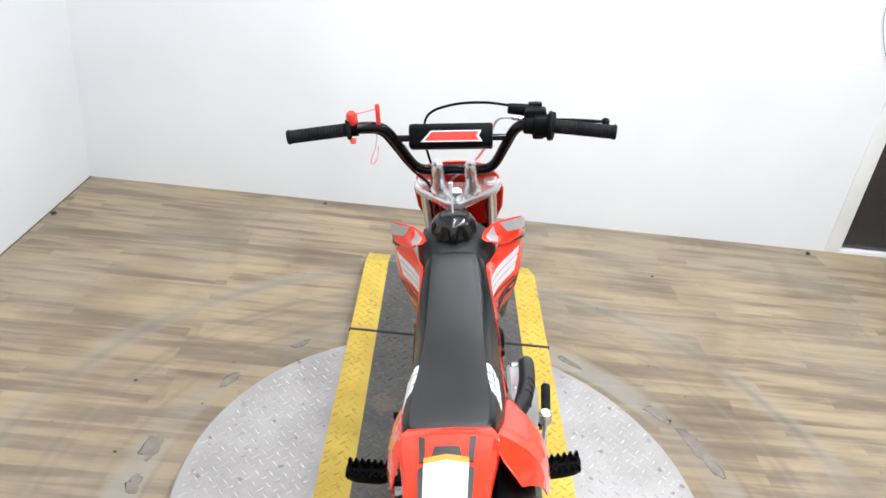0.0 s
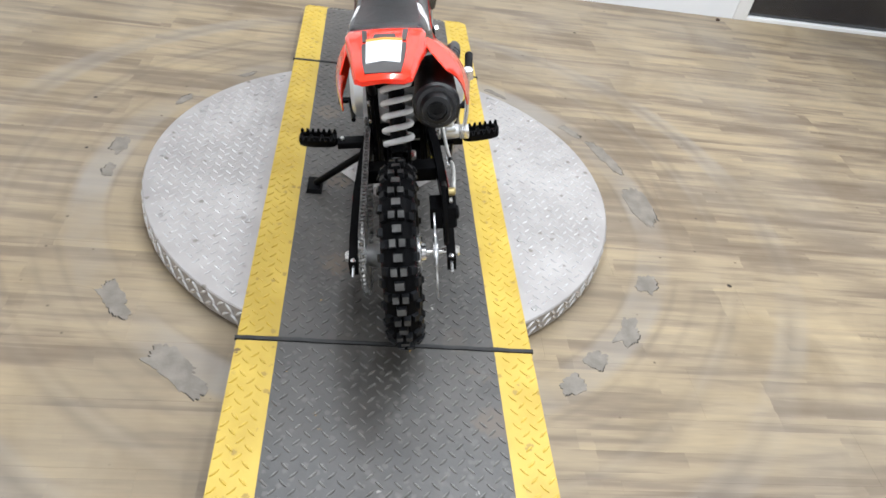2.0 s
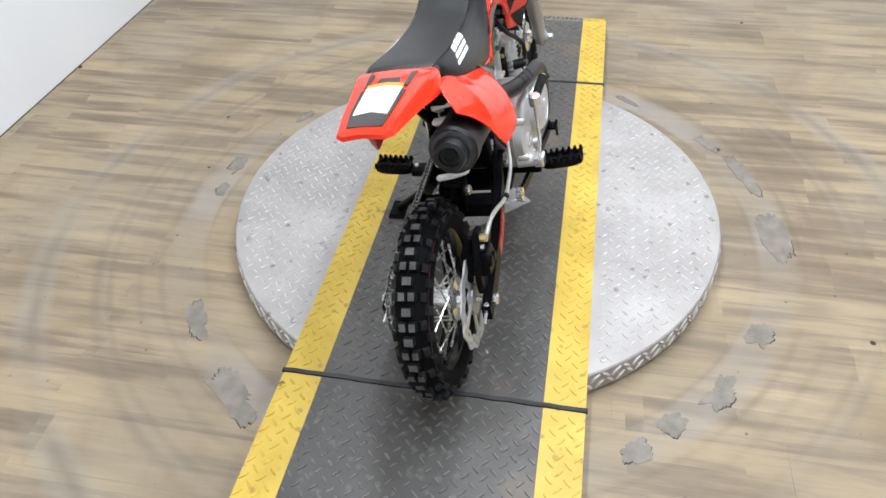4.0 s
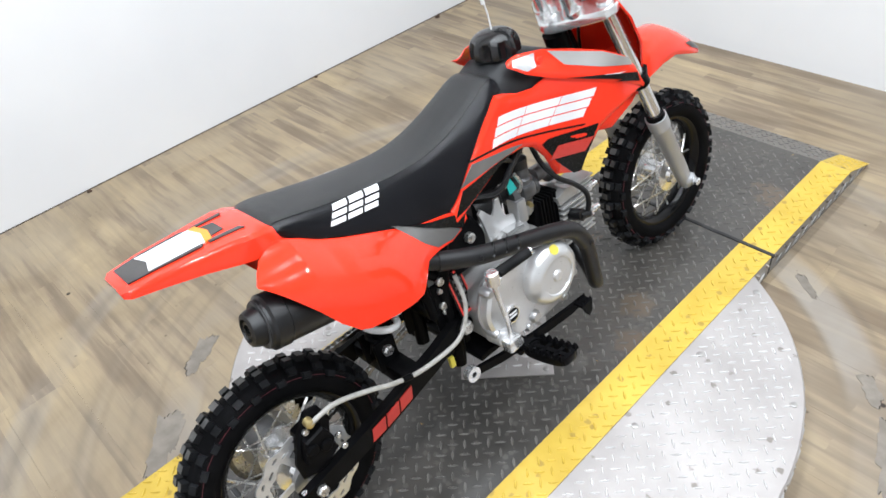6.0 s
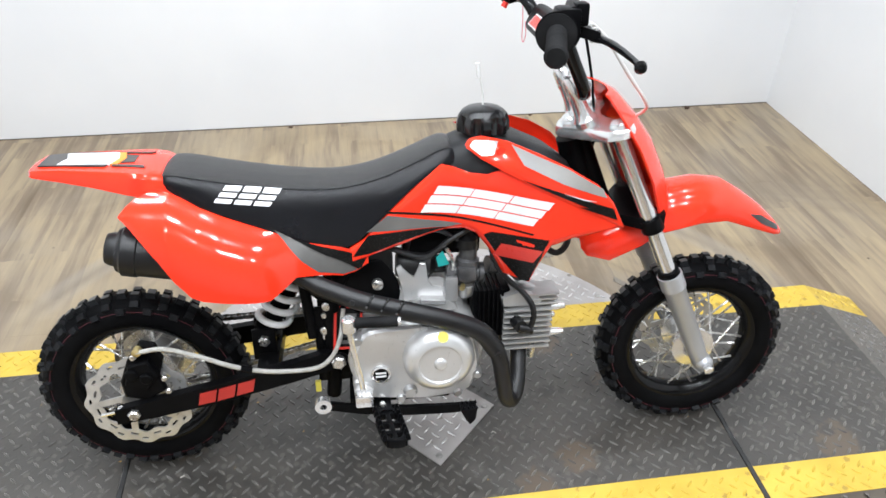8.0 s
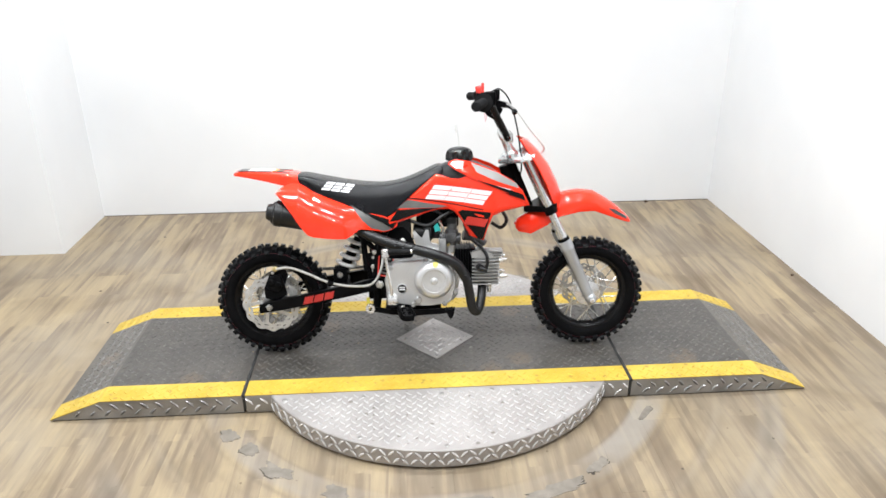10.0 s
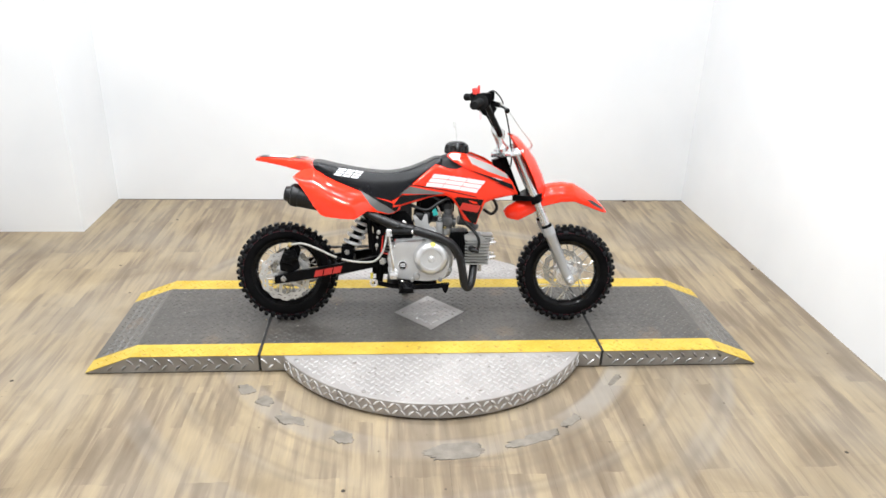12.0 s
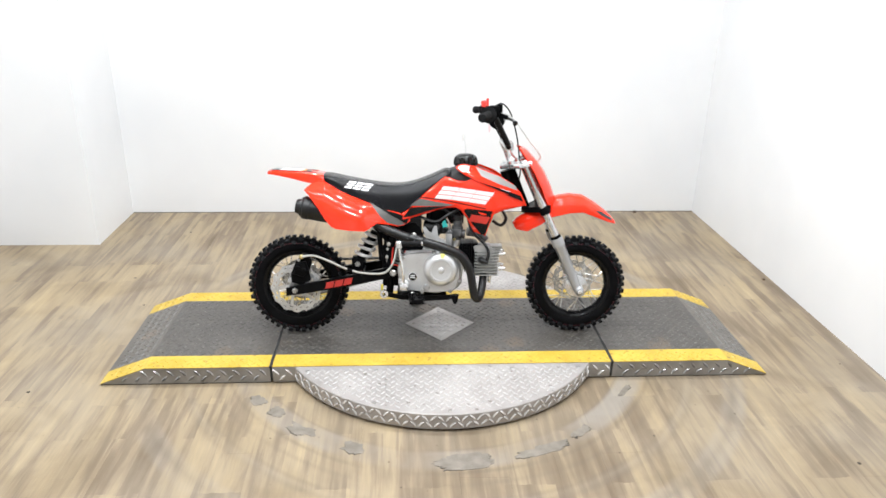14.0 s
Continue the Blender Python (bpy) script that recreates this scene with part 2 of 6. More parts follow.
# black of the joint rubber and of the shade put under the rim
DARK_GAP = surface("dark_rubber_and_gap_shade", (0.012, 0.012, 0.012), (0.03, 0.03, 0.03), 0.7, scale=20)
SCREW = surface("worn_screw_steel", (0.30, 0.29, 0.28), (0.45, 0.44, 0.42), 0.4, 0.8, scale=60)
PATCH = surface("bared_grey_glue", (0.152, 0.132, 0.108), (0.225, 0.198, 0.164), 0.6, scale=24, fine=160, bump=0.25)
PATCH_EDGE = surface("torn_vinyl_edge", (0.03, 0.025, 0.02), (0.07, 0.055, 0.04), 0.8, scale=40)
TRIM = surface("white_trim_paint", (0.74, 0.74, 0.73), (0.8, 0.8, 0.79), 0.4, scale=5)
CABLE = surface("grey_cable", (0.10, 0.10, 0.10), (0.16, 0.16, 0.16), 0.5)
LAMP_RIM = surface("lamp_rim_white", (0.72, 0.72, 0.72), (0.78, 0.78, 0.78), 0.4)


# ---- mesh helpers ----
def finish(bm, name, material, sharp=38.0):
    bmesh.ops.remove_doubles(bm, verts=bm.verts, dist=1e-6)
    bmesh.ops.recalc_face_normals(bm, faces=bm.faces)
    for f in bm.faces:
        f.smooth = True
    limit = radians(sharp)
    for e in bm.edges:
        e.smooth = not (len(e.link_faces) != 2 or e.calc_face_angle(0.0) > limit)
    mesh = bpy.data.meshes.new(name)
    bm.to_mesh(mesh)
    bm.free()
    mesh.materials.append(material)
    return mesh


def part(name, bm, material, parent=None, label="", sharp=38.0):
    ob = new(name, finish(bm, name, material, sharp))
    ob.parent = parent
    return tagged(ob, label)


def thing(name, label, category, at=None, group="", kind=""):
    ob = new(name)
    ob.empty_display_size = 0.1
    if at is not None:
        ob.matrix_world = at
    return tagged(ob, label, category, group, kind)


def add_box(bm, x0, y0, z0, x1, y1, z1, bevel=0.0):
    c = [bm.verts.new((x, y, z)) for x in (x0, x1) for y in (y0, y1) for z in (z0, z1)]
    fs = [bm.faces.new([c[i] for i in q]) for q in ((0, 1, 3, 2), (4, 6, 7, 5), (0, 4, 5, 1), (2, 3, 7, 6), (0, 2, 6, 4), (1, 5, 7, 3))]
    if bevel:
        bmesh.ops.recalc_face_normals(bm, faces=fs)
        bmesh.ops.bevel(bm, geom=list({e for f in fs for e in f.edges}), offset=bevel, segments=2, affect="EDGES", profile=0.6)
    return c


def box(*size, bevel=0.0):
    bm = bmesh.new()
    add_box(bm, *size, bevel=bevel)
    return bm


def add_loft(bm, loops, closed=True, caps=True):
    """Skins a row of loops that all have the same number of points."""
    rows = [[bm.verts.new(p) for p in loop] for loop in loops]
    n = len(rows[0])
    for a, b in zip(rows, rows[1:]):
        for i in range(n if closed else n - 1):
            j = (i + 1) % n
            bm.faces.new((a[i], a[j], b[j], b[i]))
    if caps and closed:
        bm.faces.new(rows[0])
        bm.faces.new(rows[-1][::-1])
    return rows


def loft(loops, closed=True, caps=True):
    bm = bmesh.new()
    add_loft(bm, loops, closed, caps)
    return bm


def curve_points(points, steps=6):
    """A smooth line through the points (Catmull-Rom)."""
    pts = [Vector(p) for p in points]
    if len(pts) < 3:
        return pts
    ext = [2 * pts[0] - pts[1], *pts, 2 * pts[-1] - pts[-2]]
    out = []
    for a, b, c, d in zip(ext, ext[1:], ext[2:], ext[3:]):
        for k in range(steps):
            t = k / steps
            out.append(0.5 * ((2 * b) + (c - a) * t + (2 * a - 5 * b + 4 * c - d) * t * t + (3 * b - a - 3 * c + d) * t ** 3))
    return out + [pts[-1]]


def add_tube(bm, points, radius, sides=10, steps=6, smooth=True):
    """A round bar along the points; radius may be one number or one for each end."""
    pts = curve_points(points, steps) if smooth else [Vector(p) for p in points]
    r0, r1 = (radius, radius) if not isinstance(radius, tuple) else radius
    loops, up = [], None
    for i, p in enumerate(pts):
        way = (pts[min(i + 1, len(pts) - 1)] - pts[max(i - 1, 0)]).normalized()
        if up is None:
            up = way.orthogonal().normalized()
        up = (up - way * up.dot(way)).normalized()
        side = way.cross(up)
        r = r0 + (r1 - r0) * i / max(len(pts) - 1, 1)
        loops.append([p + (up * math.cos(a) + side * math.sin(a)) * r for a in (2 * math.pi * k / sides for k in range(sides))])
    add_loft(bm, loops)


def tube(points, radius, sides=10, steps=6, smooth=True):
    bm = bmesh.new()
    add_tube(bm, points, radius, sides, steps, smooth)
    return bm


def add_lathe(bm, profile, start, axis, sides=32, closed=False):
    """Turns (distance along axis, radius) pairs round the axis through start."""
    start, axis = Vector(start), Vector(axis).normalized()
    up = axis.orthogonal().normalized()
    side = axis.cross(up)
    loops = []
    for along, r in profile:
        loops.append([start + axis * along + (up * math.cos(a) + side * math.sin(a)) * max(r, 1e-4) for a in (2 * math.pi * k / sides for k in range(sides))])
    if closed:
        loops.append(loops[0])
    add_loft(bm, loops, caps=not closed)


def lathe(profile, start, axis, sides=32, closed=False):
    bm = bmesh.new()
    add_lathe(bm, profile, start, axis, sides, closed)
    return bm


def lug(bm, place, along, across, up, length, width, height):
    """One raised lens-shaped tread mark."""
    base = [(-0.5, 0), (-0.2, -0.5), (0.2, -0.5), (0.5, 0), (0.2, 0.5), (-0.2, 0.5)]
    low = [bm.verts.new(place + along * (u * length) + across * (v * width)) for u, v in base]
    top = [bm.verts.new(place + along * (u * length * 0.72) + across * (v * width * 0.4) + up * height) for u, v in base]
    for i in range(6):
        j = (i + 1) % 6
        bm.faces.new((low[i], low[j], top[j], top[i]))
    bm.faces.new(top)


def lugs(inside, u0, u1, v0, v1, to_world, up, pitch=0.0168, length=0.0232, width=0.0052, height=0.0021):
    """Rows of tread marks, each row turned across the next, over the part of a sheet where inside(u, v) holds."""
    bm = bmesh.new()
    up = Vector(up)
    origin = Vector(to_world(0, 0))
    eu, ev = Vector(to_world(1, 0)) - origin, Vector(to_world(0, 1)) - origin
    i0, i1, j0, j1 = math.ceil(u0 / pitch), math.floor(u1 / pitch) + 1, math.ceil(v0 / pitch), math.floor(v1 / pitch)
    for i in range(i0, i1 + 1):
        for j in range(j0, j1 + 1):
            u, v = i * pitch, j * pitch
            if (i + j) % 2 == 0 and inside(u, v):
                turn = 1 if j % 2 else -1
                along = (eu + ev * turn).normalized()
                across = (eu * -turn + ev).normalized()
                lug(bm, Vector(to_world(u, v)), along, across, up, length, width, height)
    return bm


# ---- floor ----
WALL_FRONT, WALL_SIDE, WALL_LEFT, STEP_X, STEP_Y, WALL_BACK = 1.671, 1.586, -2.35, -1.763, 1.066, -4.3
floor = tagged(new("floor"), "worn light oak vinyl plank floor with scuffed rings", "floor", kind="structure")
part("underlay", box(-2.6, -4.5, -0.06, 1.9, 1.8, -0.004), SUBFLOOR, floor)

# ---- walls, ceiling, door ----
def wall(name, label, *boxes):
    bm = bmesh.new()
    for b in boxes:
        add_box(bm, *b)
    return tagged(part(name, bm, WALL), label, "wall", kind="structure")


DOOR_0, DOOR_1, DOOR_TOP = -1.785, -2.72, 2.1
wall("wall_east", "smooth white painted wall with a doorway",
     (WALL_FRONT, DOOR_0 + 0.07, -0.004, WALL_FRONT + 0.12, WALL_SIDE + 0.12, CEILING), (WALL_FRONT, WALL_BACK, -0.004, WALL_FRONT + 0.12, DOOR_1 - 0.07, CEILING),
     (WALL_FRONT, DOOR_1 - 0.07, DOOR_TOP + 0.07, WALL_FRONT + 0.12, DOOR_0 + 0.07, CEILING))
wall("wall_north", "smooth white painted wall behind the platform", (STEP_X, WALL_SIDE, -0.004, WALL_FRONT, WALL_SIDE + 0.12, CEILING))
wall("wall_north_step", "white painted wall projection with a square corner", (WALL_LEFT - 0.12, STEP_Y, -0.004, STEP_X, WALL_SIDE + 0.12, CEILING))
wall("wall_west", "smooth white painted side wall", (WALL_LEFT - 0.12, WALL_BACK, -0.004, WALL_LEFT, STEP_Y, CEILING))
wall("wall_south", "plain white painted wall", (WALL_LEFT - 0.12, WALL_BACK - 0.12, -0.004, WALL_FRONT + 0.12, WALL_BACK, CEILING))
tagged(part("ceiling", box(WALL_LEFT - 0.12, WALL_BACK - 0.12, CEILING, WALL_FRONT + 0.12, WALL_SIDE + 0.12, CEILING + 0.1), CEIL), "plain white ceiling with round downlights", "ceiling", kind="structure")

door = tagged(new("door_1"), "closed glossy black door in a white frame", "door", kind="structure")
part("leaf", box(WALL_FRONT + 0.02, DOOR_1, 0.022, WALL_FRONT + 0.06, DOOR_0, DOOR_TOP, bevel=0.002), BLACK_DOOR, door)
part("threshold", box(WALL_FRONT - 0.004, DOOR_1, 0.0, WALL_FRONT + 0.1, DOOR_0, 0.018, bevel=0.002), TRIM, door)
for y0, y1 in ((DOOR_0 + 0.001, DOOR_0 + 0.069), (DOOR_1 - 0.069, DOOR_1 - 0.001)):
    part("jamb", box(WALL_FRONT - 0.006, y0, 0.0, WALL_FRONT + 0.1, y1, DOOR_TOP + 0.069, bevel=0.003), TRIM, door)
part("head_jamb", box(WALL_FRONT - 0.006, DOOR_1, DOOR_TOP + 0.001, WALL_FRONT + 0.1, DOOR_0, DOOR_TOP + 0.069, bevel=0.003), TRIM, door)
tagged(part("wall_cable", tube([(1.665, -1.49, 2.4), (1.665, -1.53, 1.5), (1.665, -1.559, 1.1), (1.663, -1.6, 0.95), (1.661, -1.684, 0.823), (1.659, -1.811, 0.719), (1.659, -1.95, 0.675), (1.659, -2.105, 0.654), (1.663, -2.6, 0.62)], 0.0013, 6), CABLE),
       "thin grey cable hanging loosely along the white wall", "cable")
tagged(part("seam", box(STEP_X, WALL_SIDE - 0.003, 0.0, WALL_FRONT, WALL_SIDE, 0.0025), SUBFLOOR), "thin dark gap between wall and floor", "trim", kind="structure")

lamp_mesh = None
for lx, ly in LAMPS:
    if lamp_mesh is None:
        ring = bmesh.new()
        add_lathe(ring, [(0.0, 0.088), (0.0, 0.105), (0.03, 0.115), (0.035, 0.115), (0.035, 0.092)], (0, 0, -0.036), (0, 0, 1), 28, closed=True)
        lamp_mesh = finish(ring, "ceiling_light", LAMP_RIM)
    fixture = tagged(new("ceiling_light", lamp_mesh), "round white downlight ring set in the ceiling", "ceiling light", "ceiling downlights")
    fixture.location = (lx, ly, CEILING)

# ---- turntable platform and ramps ----
R, H, W, STRIPE, CUT, DISC_Y = 0.627, 0.07, 0.312, 0.083, 0.622, 0.007
platform = thing("turntable", "round tread plate turntable with black and yellow driving lane", "turntable")


def ring_part(name, radius, z0, z1, material, label=""):
    return part(name, lathe([(z0, radius - 0.004), (z0 + 0.002, radius), (z1 - 0.003, radius), (z1, radius - 0.003)], (0, DISC_Y, 0), (0, 0, 1), 96), material, platform, label)


# a dark band takes the place of the shadow between rim and floor
ring_part("skirt_shadow_strip", R - 0.01, 0.001, 0.008, DARK_GAP, "dark strip standing in for the shadow under the rim")
ring_part("disc", R, 0.008, H - 0.0022, TREAD, "bare aluminium tread plate disc")
part("lane_box", box(-CUT, -W, 0.006, CUT, W, H - 0.001, bevel=0.0015), EDGE_STEEL, platform, "tread plate box under the lane")


def lane(x0, x1, parent, z=H, slope=None):
    """The black middle and the two yellow edges of one stretch of the lane, with their tread marks."""
    inner = W - STRIPE
    for name, y0, y1, colour, mark in (("black_lane", -inner, inner, BLACK_DECK, BLACK_LUG), ("yellow_edge", inner, W, YELLOW, YELLOW_LUG), ("yellow_edge", -W, -inner, YELLOW, YELLOW_LUG)):
        if slope is None:
            sheet = part(name, box(x0, y0, z - 0.001, x1, y1, z + 0.001), colour, parent)
            place, up = (lambda u, v: (u, v, z + 0.001)), (0, 0, 1)
        else:
            za, zb = slope
            bm = bmesh.new()
            c = [bm.verts.new(p) for p in ((x0, y0, za - 0.001), (x1, y0, zb - 0.001), (x1, y1, zb - 0.001), (x0, y1, za - 0.001), (x0, y0, za + 0.001), (x1, y0, zb + 0.001), (x1, y1, zb + 0.001), (x0, y1, za + 0.001))]
            for q in ((0, 3, 2, 1), (4, 5, 6, 7), (0, 1, 5, 4), (1, 2, 6, 5), (2, 3, 7, 6), (3, 0, 4, 7)):
                bm.faces.new([c[i] for i in q])
            sheet = part(name, bm, colour, parent)
            k = (zb - za) / (x1 - x0)
            place, up = (lambda u, v, k=k, za=za, x0=x0: (u, v, za + (u - x0) * k + 0.001)), (-k, 0, 1)
        a, b = min(x0, x1), max(x0, x1)
        marks = part("tread_pattern", lugs(lambda u, v: a + 0.012 < u < b - 0.012 and y0 + 0.008 < v < y1 - 0.008, a, b, y0, y1, place, up), mark, sheet)
        tagged(marks, kind="stuff")


lane(-CUT, CUT, platform)
top_marks = part("tread_pattern", lugs(lambda u, v: math.hypot(u, v - DISC_Y) < R - 0.018 and abs(v) > W + 0.01, -R, R, -R, R + 0.02, lambda u, v: (u, v, H - 0.0022), (0, 0, 1)), TREAD_LUG, platform)
tagged(top_marks, "raised tread marks on the disc", kind="stuff")
bm = bmesh.new()
for k in range(150):
    a = 2 * math.pi * k / 150
    if abs(R * math.sin(a) + DISC_Y) > W + 0.005:
        for row, zc in enumerate((0.026, 0.05)):
            b = a + (row * math.pi / 150)
            out = Vector((math.cos(b), math.sin(b), 0))
            tangent = Vector((-math.sin(b), math.cos(b), 0))
            s = 1 if (k + row) % 2 else -1
            lug(bm, out * R + Vector((0, DISC_Y, zc)), (tangent + Vector((0, 0, s))).normalized(), (tangent * -s + Vector((0, 0, 1))).normalized(), out, 0.031, 0.0095, 0.003)
tagged(part("rim_pattern", bm, TREAD_LUG, platform), "raised tread marks round the rim", kind="stuff")
screw_mesh = None
for sx in (-1, 1):
    for sy in (-1, 1):
        for px, py in ((0.247, 0.546), (0.492, 0.342), (0.246, 0.342)):
            if screw_mesh is None:
                screw_mesh = finish(lathe([(0, 0.0075), (0.0018, 0.007), (0.0026, 0.004), (0.0026, 0.001)], (0, 0, 0), (0, 0, 1), 10), "screw", SCREW)
            s = new("screw", screw_mesh)
            s.parent, s.location = platform, (sx * px, sy * py, H - 0.0022)
for py in (-0.600, -0.342, 0.342, 0.600):
    s = new("screw", screw_mesh)
    s.parent, s.location = platform, (0.004, py, H - 0.0022)
diamond = part("diamond_plate", loft([[(0.14, 0, z), (0, 0.143, z), (-0.14, 0, z), (0, -0.143, z)] for z in (H + 0.0012, H + 0.0042)]), TREAD, platform, "bare tread plate diamond screwed to the lane")
tagged(part("tread_pattern", lugs(lambda u, v: abs(u) + abs(v) < 0.118, -0.14, 0.14, -0.14, 0.14, lambda u, v: (u, v, H + 0.0042), (0, 0, 1)), TREAD_LUG, diamond), kind="stuff")
for px, py in ((0.118, 0), (-0.118, 0), (0, 0.12), (0, -0.12)):
    s = new("screw", screw_mesh)
    s.parent, s.location = diamond, (px, py, H + 0.0042)


def ramp(sign, kink, end):
    ob = thing("ramp", "black and yellow tread plate ramp lying against the turntable", "ramp", group="lane ramps")
    x0 = sign * (CUT + 0.009)
    bm = bmesh.new()
    side = [(x0, 0.005), (sign * end, 0.005), (sign * end, 0.008), (sign * kink, H - 0.002), (x0, H - 0.002)]
    add_loft(bm, [[(x, y, z) for x, z in side] for y in (-W + 0.003, W - 0.003)])
    part("body", bm, EDGE_STEEL, ob, "bare tread plate ramp box", sharp=20)
    part("foot_strip", box(min(x0, sign * end), -W + 0.008, 0.0, max(x0, sign * end), W - 0.008, 0.005), DARK_GAP, ob)
    part("joint_lip", box(min(x0, x0 - sign * 0.0072), -W, 0.012, max(x0, x0 - sign * 0.0072), W, H - 0.006), DARK_GAP, ob, "dark gap strip at the joint")
    a, b = sorted((sign * (CUT + 0.0005), sign * (CUT + 0.0095)))
    bm = bmesh.new()
    rnd = random.Random(5 if sign > 0 else 9)
    ys = [-W - 0.004 + (2 * W + 0.008) * k / 24 for k in range(25)]
    loops = []
    for y in ys:
        e = rnd.uniform(-0.0012, 0.0012)
        loops.append([(a + e, y, H - 0.004), (b + e, y, H - 0.004), (b + e, y, H + 0.0030), (b - 0.003 + e, y, H + 0.0040), (a + 0.003 + e, y, H + 0.0040), (a + e, y, H + 0.0030)])
    add_loft(bm, loops)
    part("joint_strip", bm, DARK_GAP, ob, "dark rubber strip over the joint", sharp=30)
    lane(x0 + sign * 0.003, sign * kink, ob)
    lane(sign * kink, sign * end, ob, slope=(H, 0.009))
    for y, out in ((-W + 0.003, -1), (W - 0.003, 1)):
        inside = lambda u, v: abs(x0) + 0.014 < abs(u) < end - 0.03 and 0.012 < v < min(H - 0.012, 0.009 + (end - abs(u)) / (end - kink) * (H - 0.02) - 0.004)
        marks = part("side_pattern", lugs(inside, -1.3, 1.3, 0, H, lambda u, v, y=y: (u, y, v), (0, out, 0), pitch=0.0235, length=0.034, width=0.0095, height=0.003), TREAD_LUG, ob)
        tagged(marks, kind="stuff")
    return ob


ramp(1, 1.068, 1.226)
ramp(-1, 1.075, 1.238)
for y, out in ((-W, -1), (W, 1)):
    inside = lambda u, v: math.sqrt(R * R - W * W) + 0.01 < abs(u) < CUT - 0.01 and 0.012 < v < H - 0.012
    tagged(part("side_pattern", lugs(inside, -CUT, CUT, 0, H, lambda u, v, y=y: (u, y, v), (0, out, 0), pitch=0.0235, length=0.034, width=0.0095, height=0.003), TREAD_LUG, platform), kind="stuff")

# ---- dirt bike: materials ----
RED = surface("red_orange_plastic", (0.84, 0.030, 0.010), (0.88, 0.038, 0.013), 0.12, scale=4, fine=240, coat=0.3, vary=0.03, spec=0.3)
SEAT = surface("black_seat_vinyl", (0.0035, 0.0037, 0.0048), (0.006, 0.0063, 0.0080), 0.26, scale=12, fine=900, bump=0.12, vary=0.05, spec=0.24)
SEAT_TOP = surface("grained_grey_seat_vinyl", (0.009, 0.009, 0.0092), (0.0145, 0.0145, 0.0148), 0.35, scale=9, fine=1200, bump=0.4, vary=0.06, spec=0.5)
CAP_PLASTIC = surface("semi_gloss_black_plastic", (0.006, 0.006, 0.0065), (0.010, 0.010, 0.0105), 0.22, scale=20, fine=300, vary=0.05, spec=0.5)
TANK = surface("dark_grey_plastic", (0.014, 0.0145, 0.0155), (0.022, 0.0225, 0.024), 0.45, scale=10, fine=500, bump=0.15, spec=0.2)
BLACK = surface("satin_black_paint", (0.0022, 0.0022, 0.0026), (0.0045, 0.0045, 0.005), 0.36, scale=14, fine=200, vary=0.08, spec=0.05)
GLOSS_BLACK = surface("gloss_black_paint", (0.0024, 0.0024, 0.0028), (0.0045, 0.0045, 0.005), 0.16, scale=14, fine=200, vary=0.05, spec=0.2)
MATT = surface("matt_black_heat_paint", (0.0045, 0.0045, 0.005), (0.0085, 0.0085, 0.0092), 0.38, scale=18, fine=400, bump=0.12, spec=0.36)
CARB = surface("dark_carburettor_casting", (0.055, 0.055, 0.057), (0.12, 0.12, 0.123), 0.36, 0.4, scale=40, fine=300, bump=0.15)
DISC_STEEL = surface("brake_disc_steel", (0.5, 0.5, 0.5), (0.64, 0.64, 0.64), 0.33, 0.6, scale=40, fine=200)
CAP_RING = surface("worn_heat_paint", (0.02, 0.02, 0.021), (0.045, 0.045, 0.046), 0.5, scale=40, fine=300, bump=0.15, spec=0.2)
RUBBER = surface("tyre_rubber", (0.0032, 0.0032, 0.0036), (0.006, 0.006, 0.0066), 0.55, scale=16, fine=300, bump=0.15, vary=0.1, spec=0.03)
# outer faces of the middle knobs, paler grey than their sides
TREAD_TOP = surface("pale_knob_rubber", (0.045, 0.0445, 0.043), (0.11, 0.108, 0.104), 0.5, scale=30, fine=260, vary=0.08, spec=0.2)
KNOB = surface("knob_rubber", (0.006, 0.0063, 0.007), (0.017, 0.0178, 0.0195), 0.40, scale=30, fine=260, vary=0.08, spec=0.08)
GRIP = surface("ribbed_grip_rubber", (0.008, 0.008, 0.0085), (0.015, 0.015, 0.0155), 0.6, scale=30, fine=400, bump=0.2, spec=0.06)
CAST = surface("cast_aluminium", (0.40, 0.40, 0.40), (0.52, 0.52, 0.52), 0.36, 0.75, scale=20, fine=420, bump=0.1)
COVER = surface("painted_silver_engine_case", (0.58, 0.58, 0.58), (0.66, 0.66, 0.66), 0.3, 0.6, scale=12, fine=300, vary=0.06)
CHROME = surface("polished_alloy", (0.74, 0.74, 0.74), (0.84, 0.84, 0.84), 0.2, 0.82, scale=12, fine=120, vary=0.07)
FORK = surface("silver_fork_paint", (0.36, 0.365, 0.375), (0.43, 0.435, 0.445), 0.35, 0.45, scale=10, fine=300)
ZINC = surface("zinc_plated_steel", (0.55, 0.54, 0.52), (0.68, 0.67, 0.65), 0.28, 0.9, scale=40, fine=200)
WHITE = surface("white_coating", (0.78, 0.78, 0.78), (0.82, 0.82, 0.82), 0.3, scale=10)
DECAL_WHITE = surface("silver_white_decal", (0.70, 0.70, 0.71), (0.78, 0.78, 0.79), 0.3, scale=12)
DECAL_GREY = surface("silver_grey_decal", (0.10, 0.097, 0.093), (0.15, 0.146, 0.14), 0.36, scale=10, spec=0.25)
DECAL_SILVER = surface("silver_decal", (0.48, 0.478, 0.475), (0.58, 0.577, 0.572), 0.34, 0.6, scale=10)
DECAL_BLACK = surface("black_decal", (0.006, 0.006, 0.006), (0.01, 0.01, 0.01), 0.26, scale=10, spec=0.15)
DECAL_DARK = surface("charcoal_decal", (0.022, 0.02, 0.019), (0.05, 0.046, 0.044), 0.35, scale=14)
